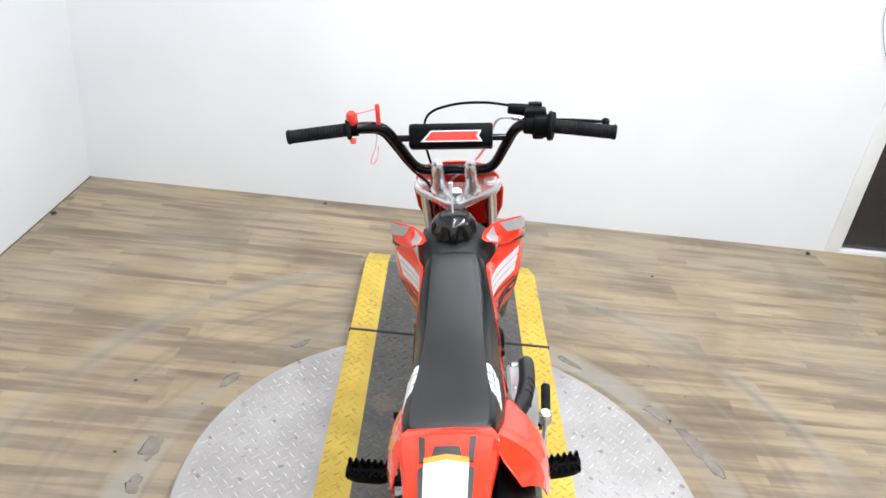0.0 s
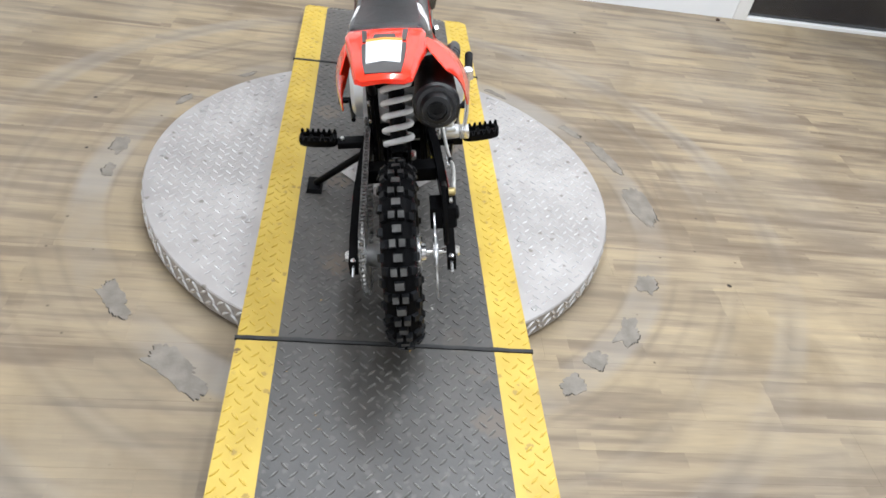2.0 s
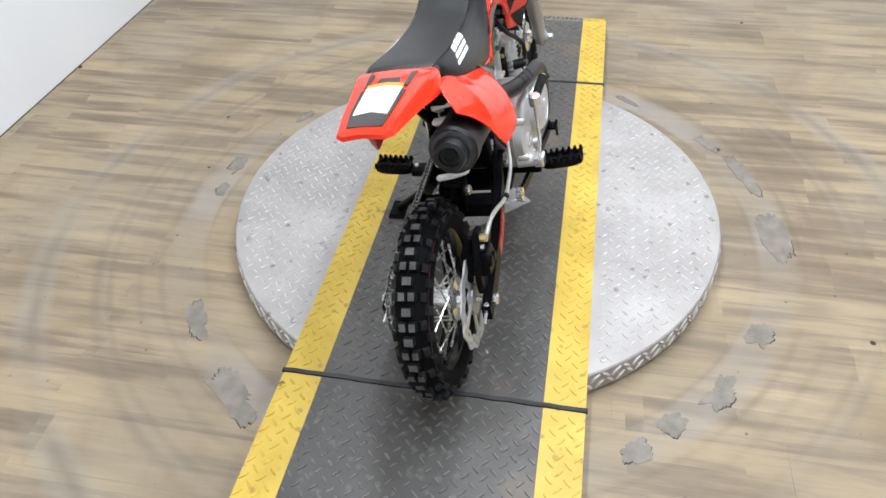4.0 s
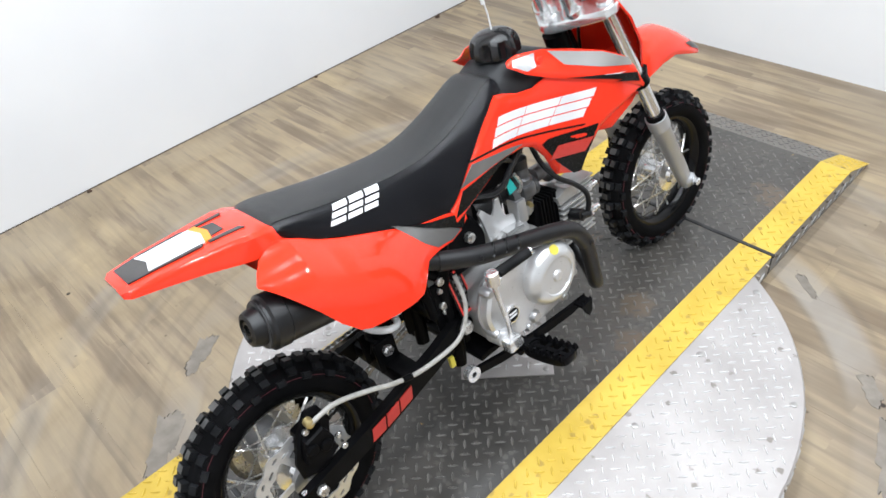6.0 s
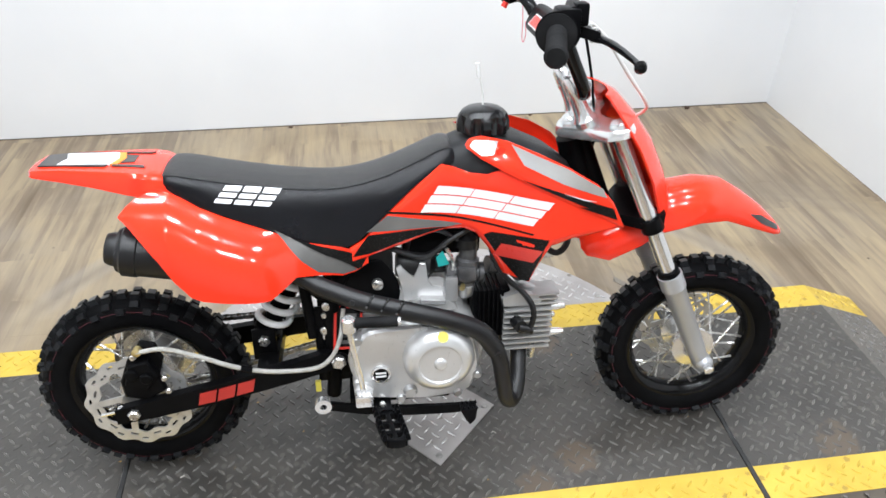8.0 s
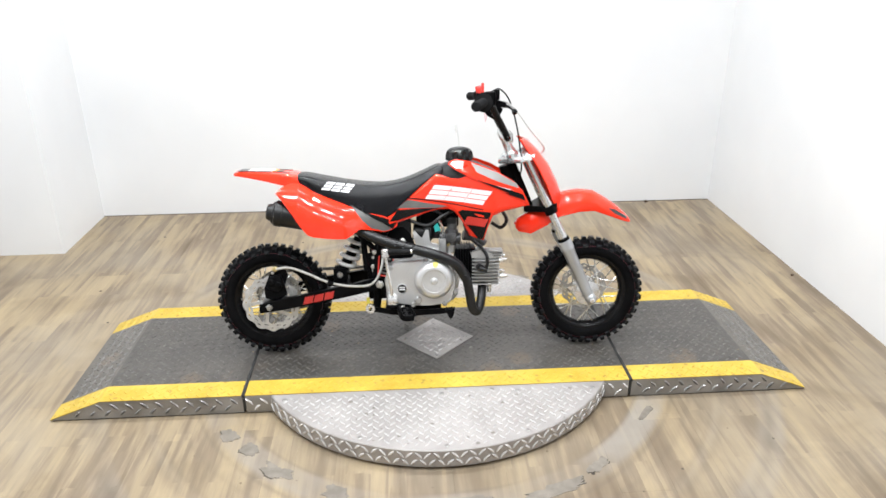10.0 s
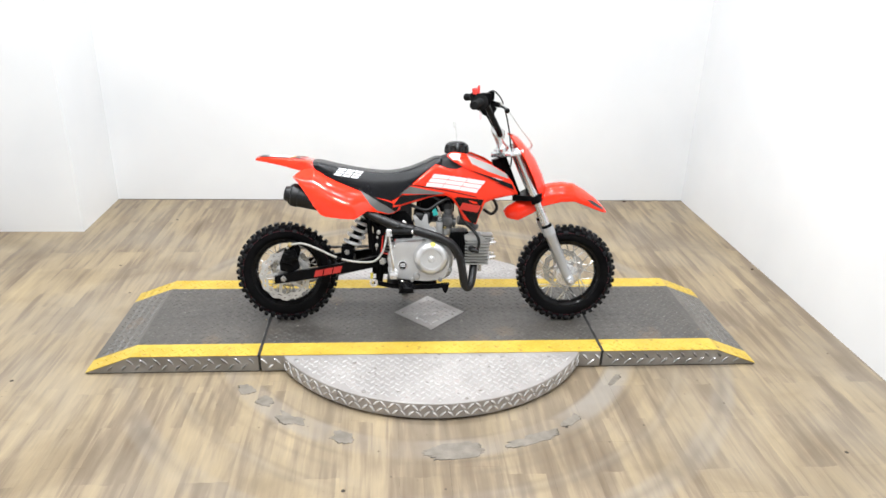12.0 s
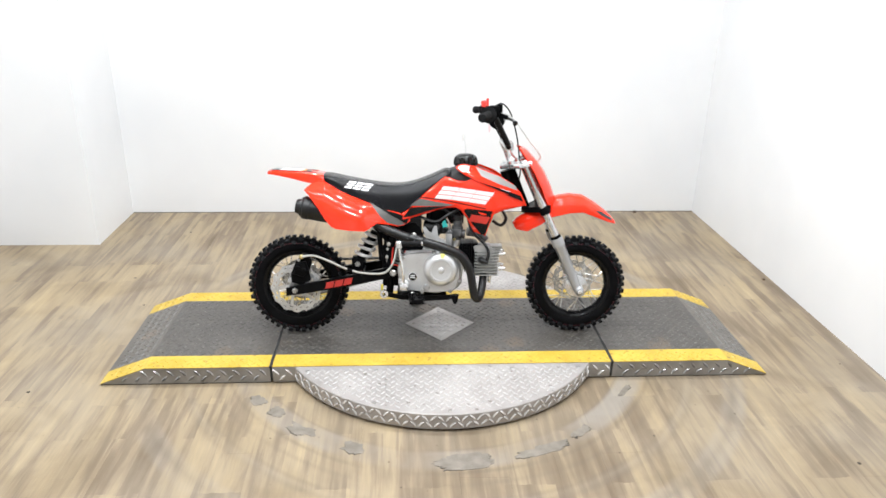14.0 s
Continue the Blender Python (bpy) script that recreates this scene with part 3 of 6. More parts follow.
DECAL_RED = surface("red_decal", (0.62, 0.035, 0.025), (0.70, 0.045, 0.03), 0.3, scale=10)
DARK_RED = surface("dark_red_decal", (0.36, 0.02, 0.016), (0.46, 0.03, 0.022), 0.35, scale=14)
SATIN = surface("satin_fork_steel", (0.62, 0.62, 0.62), (0.72, 0.72, 0.72), 0.2, 0.9, scale=14, fine=120, vary=0.03)
LINE = surface("faded_red_mould_line", (0.07, 0.014, 0.022), (0.14, 0.022, 0.034), 0.5)
CHAIN = surface("oiled_chain_steel", (0.16, 0.157, 0.152), (0.34, 0.335, 0.325), 0.35, 0.85, scale=120)
ORANGE = surface("orange_sticker", (0.85, 0.22, 0.02), (0.9, 0.27, 0.03), 0.4)
YELLOW_DOT = surface("yellow_sticker", (0.62, 0.53, 0.06), (0.70, 0.60, 0.09), 0.4)
HEAD = surface("weathered_head_casting", (0.38, 0.378, 0.372), (0.52, 0.517, 0.508), 0.42, 0.55, scale=24, fine=420, bump=0.15)
# grey for the glints set into the heat shield slots
DARK_CAST = surface("slot_glint_alloy", (0.10, 0.102, 0.106), (0.19, 0.192, 0.198), 0.4, 0.6, scale=30, fine=300, bump=0.15)
TEAL = surface("teal_tag", (0.01, 0.30, 0.28), (0.02, 0.38, 0.36), 0.5)
CLEAR = surface("milky_clear_hose", (0.55, 0.55, 0.54), (0.65, 0.65, 0.64), 0.25, scale=30)
HOSE = surface("grey_braided_hose", (0.40, 0.39, 0.36), (0.52, 0.51, 0.48), 0.4, 0.3, scale=90, fine=900, bump=0.3)
BRASS = surface("yellow_zinc", (0.45, 0.36, 0.16), (0.58, 0.47, 0.22), 0.35, 0.8, scale=40)
PINK = surface("pink_cord", (0.75, 0.16, 0.22), (0.82, 0.22, 0.28), 0.5)

# ---- dirt bike ----
LEAN, YAW = -10.05, -1.0
bike = thing("dirt_bike", "small red dirt bike leaning on its side stand", "motorcycle", pose(0, -0.055, H + 0.0015, 0, 0, YAW) @ pose(0, 0, 0, LEAN, 0, 0))
REAR, FRONT, RADIUS = Vector((-0.552, 0, 0.194)), Vector((0.531, 0, 0.194)), 0.194
STEER = 3.2


def bolt(at, axis, size=0.007, height=0.006, parent=None, material=None, name="bolt"):
    bm = lathe([(0, size), (height * 0.7, size), (height, size * 0.75), (height, 0.0004)], at, axis, 6)
    return part(name, bm, material or ZINC, parent or bike, sharp=20)


# wheels
def knob(bm, centre, along, side, out, length, width, height):
    low = [bm.verts.new(centre + along * (u * length / 2) + side * (v * width / 2) - out * 0.003) for u, v in ((-1, -1), (1, -1), (1, 1), (-1, 1))]
    top = [bm.verts.new(centre + along * (u * length * 0.42) + side * (v * width * 0.42) + out * height) for u, v in ((-1, -1), (1, -1), (1, 1), (-1, 1))]
    for i in range(4):
        j = (i + 1) % 4
        bm.faces.new((low[i], low[j], top[j], top[i]))
    bm.faces.new(top)
    return [v.co + out * 0.0004 for v in top]


def wheel(name, centre, disc_side, disc_r, label):
    hub_ob = thing(name, "", "")
    hub_ob.parent = bike
    tagged(hub_ob, label)
    half = 0.034
    section = []
    for k in range(13):
        a = radians(-118 + 236 * k / 12)
        section.append((half * math.sin(a), 0.152 + 0.0328 * math.cos(a)))
    inner = [(0.018, 0.131), (-0.018, 0.131)]
    tyre = part("tyre", lathe(section + inner, centre, (0, 1, 0), 56, closed=True), RUBBER, hub_ob, "black knobbly off-road tyre", sharp=50)
    bm, tops = bmesh.new(), bmesh.new()
    steps = 46
    for k in range(steps):
        a = 2 * math.pi * k / steps
        out, along = Vector((math.cos(a), 0, math.sin(a))), Vector((-math.sin(a), 0, math.cos(a)))
        rows = ((-0.0088, 0.0135), (0.0088, 0.0135)) if k % 2 else ((0.0, 0.019),)
        for y, width in rows:
            face = knob(bm, centre + out * 0.1843 + Vector((0, y, 0)), along, Vector((0, 1, 0)), out, 0.0165, width, 0.0093)
            tops.faces.new([tops.verts.new(p) for p in face])
        for s in (-1, 1):
            tilt = radians(42 if k % 2 else 62)
            o2 = out * math.cos(tilt) + Vector((0, s * math.sin(tilt), 0))
            across = Vector((0, math.cos(tilt) * s, 0)) - out * math.sin(tilt)
            base = centre + out * (0.152 + 0.0322 * math.cos(tilt)) + Vector((0, s * 0.0335 * math.sin(tilt), 0))
            knob(bm, base, along, across, o2, 0.017, 0.014 if k % 2 else 0.012, 0.0072)
    knobs = part("tread_knob", bm, KNOB, tyre, "raised square rubber knobs", sharp=20)
    tagged(part("knob_face", tops, TREAD_TOP, knobs, sharp=20), "paler grey faces of the middle knobs", kind="stuff")
    for s in (-1, 1):
        stripe = lathe([(0, 0.1665), (0.0006, 0.1665), (0.0006, 0.1655), (0, 0.1655)], centre + Vector((0, s * 0.0302 - 0.0003, 0)), (0, 1, 0), 64, closed=True)
        part("sidewall_line", stripe, LINE, tyre, "thin red line on the sidewall")
    rim_profile = [(-0.021, 0.134), (-0.0235, 0.138), (-0.0255, 0.134), (-0.0205, 0.126), (-0.015, 0.119), (0, 0.113), (0.015, 0.119), (0.0205, 0.126), (0.0255, 0.134), (0.0235, 0.138), (0.021, 0.134), (0.012, 0.122), (0, 0.117), (-0.012, 0.122)]
    part("rim", lathe(rim_profile, centre, (0, 1, 0), 64, closed=True), GLOSS_BLACK, hub_ob, "gloss black steel rim", sharp=60)
    part("hub", lathe([(-0.048, 0.010), (-0.048, 0.018), (-0.040, 0.022), (-0.037, 0.043), (-0.028, 0.043), (-0.024, 0.024), (0, 0.019), (0.024, 0.024), (0.028, 0.043), (0.037, 0.043), (0.040, 0.022), (0.048, 0.018), (0.048, 0.010)], centre, (0, 1, 0), 28), CHROME, hub_ob, "bright alloy hub")
    count = 28
    for k in range(count):
        side = 1 if k % 2 else -1
        lean = 1 if (k // 2) % 2 else -1
        a = 2 * math.pi * k / count
        b = a - lean * radians(58)
        p = centre + Vector((math.cos(b) * 0.040, side * 0.032, math.sin(b) * 0.040))
        q = centre + Vector((math.cos(a) * 0.1145, side * 0.006, math.sin(a) * 0.1145))
        d = (p - q).normalized()
        bm = tube([p, q], 0.0021, 5, smooth=False)
        add_tube(bm, [q, q + d * 0.014], 0.0026, 6, smooth=False)
        part("spoke", bm, ZINC, hub_ob)
    # brake disc with a waved rim and real slots
    bm = bmesh.new()
    y = disc_side
    segs = 96
    levels = [disc_r * 0.74, disc_r * 0.80, disc_r * 0.85, disc_r * 0.89, disc_r * 0.94, disc_r]
    grid = []
    for yy in (y - 0.0016, y + 0.0016):
        grid.append([[bm.verts.new(centre + Vector((math.cos(2 * math.pi * k / segs) * (r + (disc_r * 0.035 * math.cos(12 * 2 * math.pi * k / segs) if i in (0, 5) else 0)), yy, math.sin(2 * math.pi * k / segs) * (r + (disc_r * 0.035 * math.cos(12 * 2 * math.pi * k / segs) if i in (0, 5) else 0))))) for k in range(segs)] for i, r in enumerate(levels)])
    hole = lambda i, k: (i == 1 and k % 8 in (2, 3, 4)) or (i == 3 and k % 8 in (6, 7))
    for i in range(5):
        for k in range(segs):
            j = (k + 1) % segs
            if hole(i, k % segs):
                continue
            for g in grid:
                bm.faces.new((g[i][k], g[i][j], g[i + 1][j], g[i + 1][k]))
            for other, edge in (((i - 1, k), (i, 0)), ((i + 1, k), (i + 1, 1))):
                if other[0] < 0 or other[0] > 4 or hole(other[0], k):
                    r = edge[0]
                    bm.faces.new((grid[0][r][k], grid[0][r][j], grid[1][r][j], grid[1][r][k]))
    brake = part("brake_disc", bm, DISC_STEEL, hub_ob, "slotted steel brake disc with a waved edge", sharp=25)
    for k in range(5):
        a = 2 * math.pi * k / 5 + 0.3
        p = centre + Vector((math.cos(a) * 0.026, y, math.sin(a) * 0.026))
        q = centre + Vector((math.cos(a + 0.35) * disc_r * 0.76, y, math.sin(a + 0.35) * disc_r * 0.76))
        d = (q - p).normalized()
        n = Vector((-d.z, 0, d.x)) * 0.006
        t = Vector((0, 0.0015, 0))
        part("disc_arm", loft([[p - n - t, p + n - t, p + n + t, p - n + t], [q - n - t, q + n - t, q + n + t, q - n + t]]), DISC_STEEL, brake)
    part("disc_carrier", lathe([(0, 0.03), (0.01, 0.03), (0.01, 0.012)], centre + Vector((0, y - 0.005, 0)), (0, 1, 0), 24), CAST, brake)
    return hub_ob


rear_wheel = wheel("rear_wheel", REAR, -0.068, 0.094, "spoked rear wheel with knobbly tyre and brake disc")
front_wheel = wheel("front_wheel", FRONT, 0.052, 0.080, "spoked front wheel with knobbly tyre")

# rear axle, sprocket and chain
part("rear_axle", tube([REAR + Vector((0, -0.116, 0)), REAR + Vector((0, 0.112, 0))], 0.0065, 10, smooth=False), ZINC)
bpy.data.objects["rear_axle"].parent = bike
for s in (-1, 1):
    bolt(REAR + Vector((0, s * 0.104, 0)), (0, s, 0), 0.011, 0.012, name="axle_nut")
    bm = box(-0.582, s * 0.098 - 0.006, 0.180, -0.530, s * 0.098 + 0.006, 0.206, bevel=0.004)
    add_tube(bm, [(-0.575, s * 0.098, 0.196), (-0.612, s * 0.098, 0.190)], 0.003, 6, smooth=False)
    part("chain_adjuster", bm, CHROME, bike, "bright alloy chain adjuster")
bm = bmesh.new()
teeth = 37
ring = [[REAR + Vector((math.cos(math.pi * k / teeth) * r, yy, math.sin(math.pi * k / teeth) * r)) for k, r in ((k, (0.078 if k % 2 else 0.072)) for k in range(2 * teeth))] for yy in (0.0725, 0.0765)]
rows = add_loft(bm, ring, caps=False)
hole_ring = [[REAR + Vector((math.cos(math.pi * k / teeth) * 0.05, yy, math.sin(math.pi * k / teeth) * 0.05)) for k in range(2 * teeth)] for yy in (0.0725, 0.0765)]
inner_rows = add_loft(bm, hole_ring, caps=False)
for r in (0, 1):
    for k in range(2 * teeth):
        j = (k + 1) % (2 * teeth)
        bm.faces.new((rows[r][k], rows[r][j], inner_rows[r][j], inner_rows[r][k]))
part("sprocket", bm, ZINC, bike, "bare steel rear sprocket", sharp=25)
part("sprocket_carrier", lathe([(0, 0.052), (0.006, 0.052), (0.006, 0.02), (-0.03, 0.03)], REAR + Vector((0, 0.07, 0)), (0, 1, 0), 24), CAST, bike)
small_c, small_r, big_r = Vector((-0.115, 0.0745, 0.255)), 0.026, 0.076
chain_line = []
d = (Vector((small_c.x, 0, small_c.z)) - Vector((REAR.x, 0, REAR.z)))
ang = math.atan2(d.z, d.x)
open_a = math.acos((big_r - small_r) / d.length)
for k in range(25):
    a = ang + open_a + (2 * math.pi - 2 * open_a) * k / 24
    chain_line.append(Vector((REAR.x + math.cos(a) * big_r, small_c.y, REAR.z + math.sin(a) * big_r)))
for k in range(9):
    a = ang - open_a + 2 * open_a * k / 8
    chain_line.append(Vector((small_c.x + math.cos(a) * small_r, small_c.y, small_c.z + math.sin(a) * small_r)))
chain_line.append(chain_line[0])
lengths = [0.0]
for a, b in zip(chain_line, chain_line[1:]):
    lengths.append(lengths[-1] + (b - a).length)
links = round(lengths[-1] / 0.0118)
bm = bmesh.new()


def along_chain(s):
    s %= lengths[-1]
    for i in range(len(lengths) - 1):
        if lengths[i + 1] >= s:
            return chain_line[i].lerp(chain_line[i + 1], (s - lengths[i]) / max(lengths[i + 1] - lengths[i], 1e-9))
    return chain_line[-1]


for k in range(links):
    p, q = along_chain(k * lengths[-1] / links), along_chain((k + 1) * lengths[-1] / links)
    d = (q - p).normalized()
    n = Vector((-d.z, 0, d.x)) * 0.0042
    off = 0.0052 if k % 2 else 0.0036
    for s in (-1, 1):
        a, b = Vector((0, s * off, 0)), Vector((0, s * (off + 0.0013), 0))
        e = d * 0.003
        add_loft(bm, [[p - e - n + a, p - e - n + b, p - e + n + b, p - e + n + a], [q + e - n + a, q + e - n + b, q + e + n + b, q + e + n + a]])
    add_tube(bm, [p + Vector((0, -0.0065, 0)), p + Vector((0, 0.0065, 0))], 0.003, 6, smooth=False)
part("chain", bm, CHAIN, bike, "oiled steel drive chain", sharp=30)

# swingarm
bm = bmesh.new()
for s in (-1, 1):
    line = [(-0.585, 0.098, 0.030), (-0.52, 0.098, 0.036), (-0.40, 0.094, 0.040), (-0.27, 0.082, 0.040), (-0.185, 0.068, 0.042)]
    loops = []
    for x, y, h in line:
        z = 0.194 + (x + 0.552) * (0.258 - 0.194) / 0.367
        loops.append([(x, s * (y - 0.009), z - h / 2), (x, s * (y + 0.009), z - h / 2), (x, s * (y + 0.009), z + h / 2), (x, s * (y - 0.009), z + h / 2)])
    add_loft(bm, loops)
add_box(bm, -0.335, -0.078, 0.215, -0.295, 0.078, 0.25, bevel=0.004)
add_box(bm, -0.345, -0.026, 0.235, -0.300, -0.018, 0.30, bevel=0.003)
add_box(bm, -0.345, 0.018, 0.235, -0.300, 0.026, 0.30, bevel=0.003)
add_tube(bm, [(-0.185, -0.082, 0.257), (-0.185, 0.082, 0.257)], 0.02, 14, smooth=False)
swing = part("swingarm", bm, BLACK, bike, "satin black box-section swingarm", sharp=30)
for s in (-1, 1):
    y = s * 0.1046
    for k in range(3):
        u0, u1 = -0.440 + 0.034 * k, -0.440 + 0.034 * k + 0.030
        def low_z(x):
            return 0.200 + (x + 0.440) * 0.176
        def out_y(x):
            return s * (0.1052 - max(0.0, x + 0.40) * 0.095)
        bm = loft([[(u, out_y(u), low_z(u)), (u + 0.006, out_y(u + 0.006), low_z(u) + 0.025), (u + 0.006, out_y(u + 0.006) - s * 0.002, low_z(u) + 0.025), (u, out_y(u) - s * 0.002, low_z(u))] for u in (u0, u1)])
        part("graphic_block", bm, DARK_RED, swing, "dark red slanted graphic block")
bolt((-0.322, -0.026, 0.278), (0, -1, 0), 0.011, 0.01)
bolt((-0.185, -0.082, 0.257), (0, -1, 0), 0.014, 0.012)

# rear brake caliper, hose
bm = bmesh.new()
for pts, y0, y1 in (([(-0.566, 0.222), (-0.568, 0.255), (-0.548, 0.302), (-0.522, 0.336), (-0.498, 0.330), (-0.488, 0.298), (-0.500, 0.262), (-0.492, 0.232), (-0.530, 0.212)], -0.084, -0.096),
                    ([(-0.556, 0.258), (-0.545, 0.298), (-0.510, 0.306), (-0.498, 0.272), (-0.518, 0.246)], -0.060, -0.112)):
    cx, cz = sum(p[0] for p in pts) / len(pts), sum(p[1] for p in pts) / len(pts)
    add_loft(bm, [[(cx + (x - cx) * f, y, cz + (z - cz) * f) for x, z in pts] for f, y in ((0.95, y0), (1.0, y0 - 0.002), (1.0, y1 + 0.004), (0.9, y1))])
for x, z in ((-0.540, 0.281), (-0.517, 0.272)):
    add_lathe(bm, [(0, 0.011), (0.005, 0.011), (0.007, 0.008), (0.007, 0.0005)], (x, -0.110, z), (0, -1, 0), 14)
caliper = part("rear_caliper", bm, BLACK, bike, "black rear brake caliper", sharp=30)
for x, z in ((-0.535, 0.31), (-0.49, 0.262), (-0.487, 0.235)):
    bolt((x, -0.099, z), (0, -1, 0), 0.006, 0.006, parent=caliper)
part("banjo_fitting", lathe([(0, 0.008), (0.012, 0.008), (0.014, 0.005), (0.014, 0.0005)], (-0.525, -0.098, 0.324), (0, -1, 0), 12), BRASS, caliper, "yellow zinc hose fitting")
part("brake_hose", tube([(-0.525, -0.108, 0.324), (-0.478, -0.111, 0.329), (-0.42, -0.112, 0.308), (-0.375, -0.112, 0.286), (-0.332, -0.110, 0.270), (-0.285, -0.106, 0.260), (-0.225, -0.102, 0.259), (-0.196, -0.098, 0.278), (-0.178, -0.092, 0.315), (-0.17, -0.07, 0.36)], 0.0042, 8), HOSE, bike, "grey braided rear brake hose")
part("hose_clip", lathe([(0, 0.0062), (0.02, 0.0062)], (-0.355, -0.111, 0.278), (1, 0, -0.35), 8), BLACK, bike)

# shock absorber
top, low = Vector((-0.188, 0, 0.515)), Vector((-0.322, 0, 0.278))
axis = (top - low).normalized()
shock = part("shock_absorber", lathe([(-0.02, 0.012), (0.006, 0.014), (0.010, 0.027), (0.017, 0.027), (0.019, 0.018), (0.16, 0.018), (0.163, 0.009), (0.252, 0.009), (0.254, 0.030), (0.265, 0.030), (0.267, 0.012), (0.28, 0.012)], low, axis, 20), BLACK, bike, "black shock absorber body")
up = axis.orthogonal().normalized()
side = axis.cross(up)
turns = 8.0
coil = [low + axis * (0.022 + 0.228 * k / 140) + (up * math.cos(2 * math.pi * turns * k / 140) + side * math.sin(2 * math.pi * turns * k / 140)) * 0.029 for k in range(141)]
part("coil_spring", tube(coil, 0.0068, 10, smooth=False), WHITE, shock, "white painted coil spring", sharp=60)

# frame
bm = bmesh.new()
add_tube(bm, [(0.275, 0, 0.565), (0.15, 0, 0.545), (0.02, 0, 0.515), (-0.11, 0, 0.47), (-0.185, 0, 0.40)], 0.019, 12)
for s in (-1, 1):
    add_tube(bm, [(-0.10, s * 0.02, 0.475), (-0.165, s * 0.052, 0.43), (-0.195, s * 0.058, 0.33), (-0.195, s * 0.058, 0.22), (-0.20, s * 0.055, 0.165)], 0.014, 10)
    add_tube(bm, [(-0.13, s * 0.035, 0.47), (-0.25, s * 0.05, 0.53), (-0.43, s * 0.045, 0.595)], 0.0105, 10)
    add_tube(bm, [(-0.19, s * 0.055, 0.36), (-0.27, s * 0.055, 0.45), (-0.36, s * 0.048, 0.56)], 0.0095, 10)
    add_box(bm, -0.225, s * 0.058 - 0.004, 0.20, -0.165, s * 0.058 + 0.004, 0.36, bevel=0.003)
add_tube(bm, [(-0.240, -0.058, 0.452), (-0.228, -0.060, 0.30)], 0.010, 10, smooth=False)
add_tube(bm, [(-0.19, -0.06, 0.43), (-0.19, 0.06, 0.43)], 0.013, 10, smooth=False)
add_tube(bm, [(0.287, 0, 0.50), (0.247, 0, 0.64)], 0.024, 16, smooth=False)
add_tube(bm, [(-0.12, -0.03, 0.20), (-0.12, 0.03, 0.20)], 0.012, 10, smooth=False)
frame_ob = part("frame", bm, BLACK, bike, "satin black tubular frame")
for z in (0.345, 0.30, 0.24):
    for s in (-1, 1):
        bolt((-0.205, s * 0.062, z), (0, s, 0), 0.0065, 0.006, parent=frame_ob)
bm = box(-0.17, -0.085, 0.158, 0.02, 0.085, 0.172, bevel=0.003)
part("foot_rest_bar", bm, BLACK, bike, "black steel bar under the engine")

# foot pegs, brake pedal, gear lever, side stand
def peg(name, s, x, y0, y1, z, sweep):
    """A cast peg: an oval rim swept forwards, two windows with a spine between them, and teeth along the rim."""
    bm = bmesh.new()
    n, half = y1 - y0, 0.024
    def rim(scale, zz):
        loop = []
        for k in range(28):
            a = 2 * math.pi * k / 28
            u = math.copysign(abs(math.cos(a)) ** 0.55, math.cos(a)) * half * scale
            v = (math.copysign(abs(math.sin(a)) ** 0.7, math.sin(a)) * (n / 2 - half * (1 - scale)) + n / 2) / n
            loop.append((x + u + sweep * v, s * (y0 + n * v), zz))
        return loop
    add_loft(bm, [rim(0.66, z - 0.014), rim(0.95, z - 0.014), rim(1.0, z - 0.011), rim(1.0, z + 0.002), rim(0.95, z + 0.004), rim(0.66, z + 0.004), rim(0.66, z - 0.014)], caps=False)
    for v in (0.14, 0.42, 0.70, 0.93):
        cx, cy = x + sweep * v, s * (y0 + n * v)
        add_box(bm, cx - 0.018, cy - 0.004, z - 0.012, cx + 0.018, cy + 0.004, z + 0.001, bevel=0.0015)
    add_loft(bm, [[(x + sweep * v + dx, s * (y0 + n * v), zz) for dx, zz in ((-0.004, z - 0.012), (0.004, z - 0.012), (0.004, z + 0.001), (-0.004, z + 0.001))] for v in (0.06, 0.96)])
    for k in range(7):
        v = (k + 0.5) / 7
        cx, cy = x + sweep * v, s * (y0 + n * v)
        for dx in (-0.0195, 0.0195):
            add_loft(bm, [[(cx + dx + a * w, cy + b * w, zz) for a, b in ((-1, -1), (1, -1), (1, 1), (-1, 1))] for w, zz in ((0.0048, z + 0.002), (0.0024, z + 0.013))])
    ob = part(name, bm, BLACK, bike, "black toothed foot peg", sharp=30)
    part("peg_bracket", box(x - 0.022, min(s * (y0 - 0.075), s * y0), z - 0.02, x + 0.012, max(s * (y0 - 0.075), s * y0), z - 0.002, bevel=0.004), BLACK, ob)
    bolt((x - 0.004, s * (y0 - 0.012), z - 0.002), (0, 0, 1), 0.006, 0.007, parent=ob)


peg("foot_peg", -1, -0.106, 0.150, 0.243, 0.192, 0.016)
peg("foot_peg", 1, -0.118, 0.160, 0.256, 0.204, 0.014)
bm = bmesh.new()
loops = []
for x, y, z, h in ((-0.218, -0.112, 0.182, 0.016), (-0.150, -0.118, 0.171, 0.018), (-0.066, -0.131, 0.170, 0.019), (0.020, -0.146, 0.178, 0.018), (0.056, -0.152, 0.185, 0.013)):
    loops.append([(x, y - 0.004, z - h / 2), (x, y + 0.004, z - h / 2), (x, y + 0.004, z + h / 2), (x, y - 0.004, z + h / 2)])
add_loft(bm, loops)
add_loft(bm, [[(0.030, y, 0.188), (0.060, y, 0.193), (0.056, y, 0.167), (0.047, y, 0.157), (0.040, y, 0.165)] for y in (-0.172, -0.166)])
add_box(bm, 0.030, -0.170, 0.183, 0.060, -0.146, 0.190, bevel=0.002)
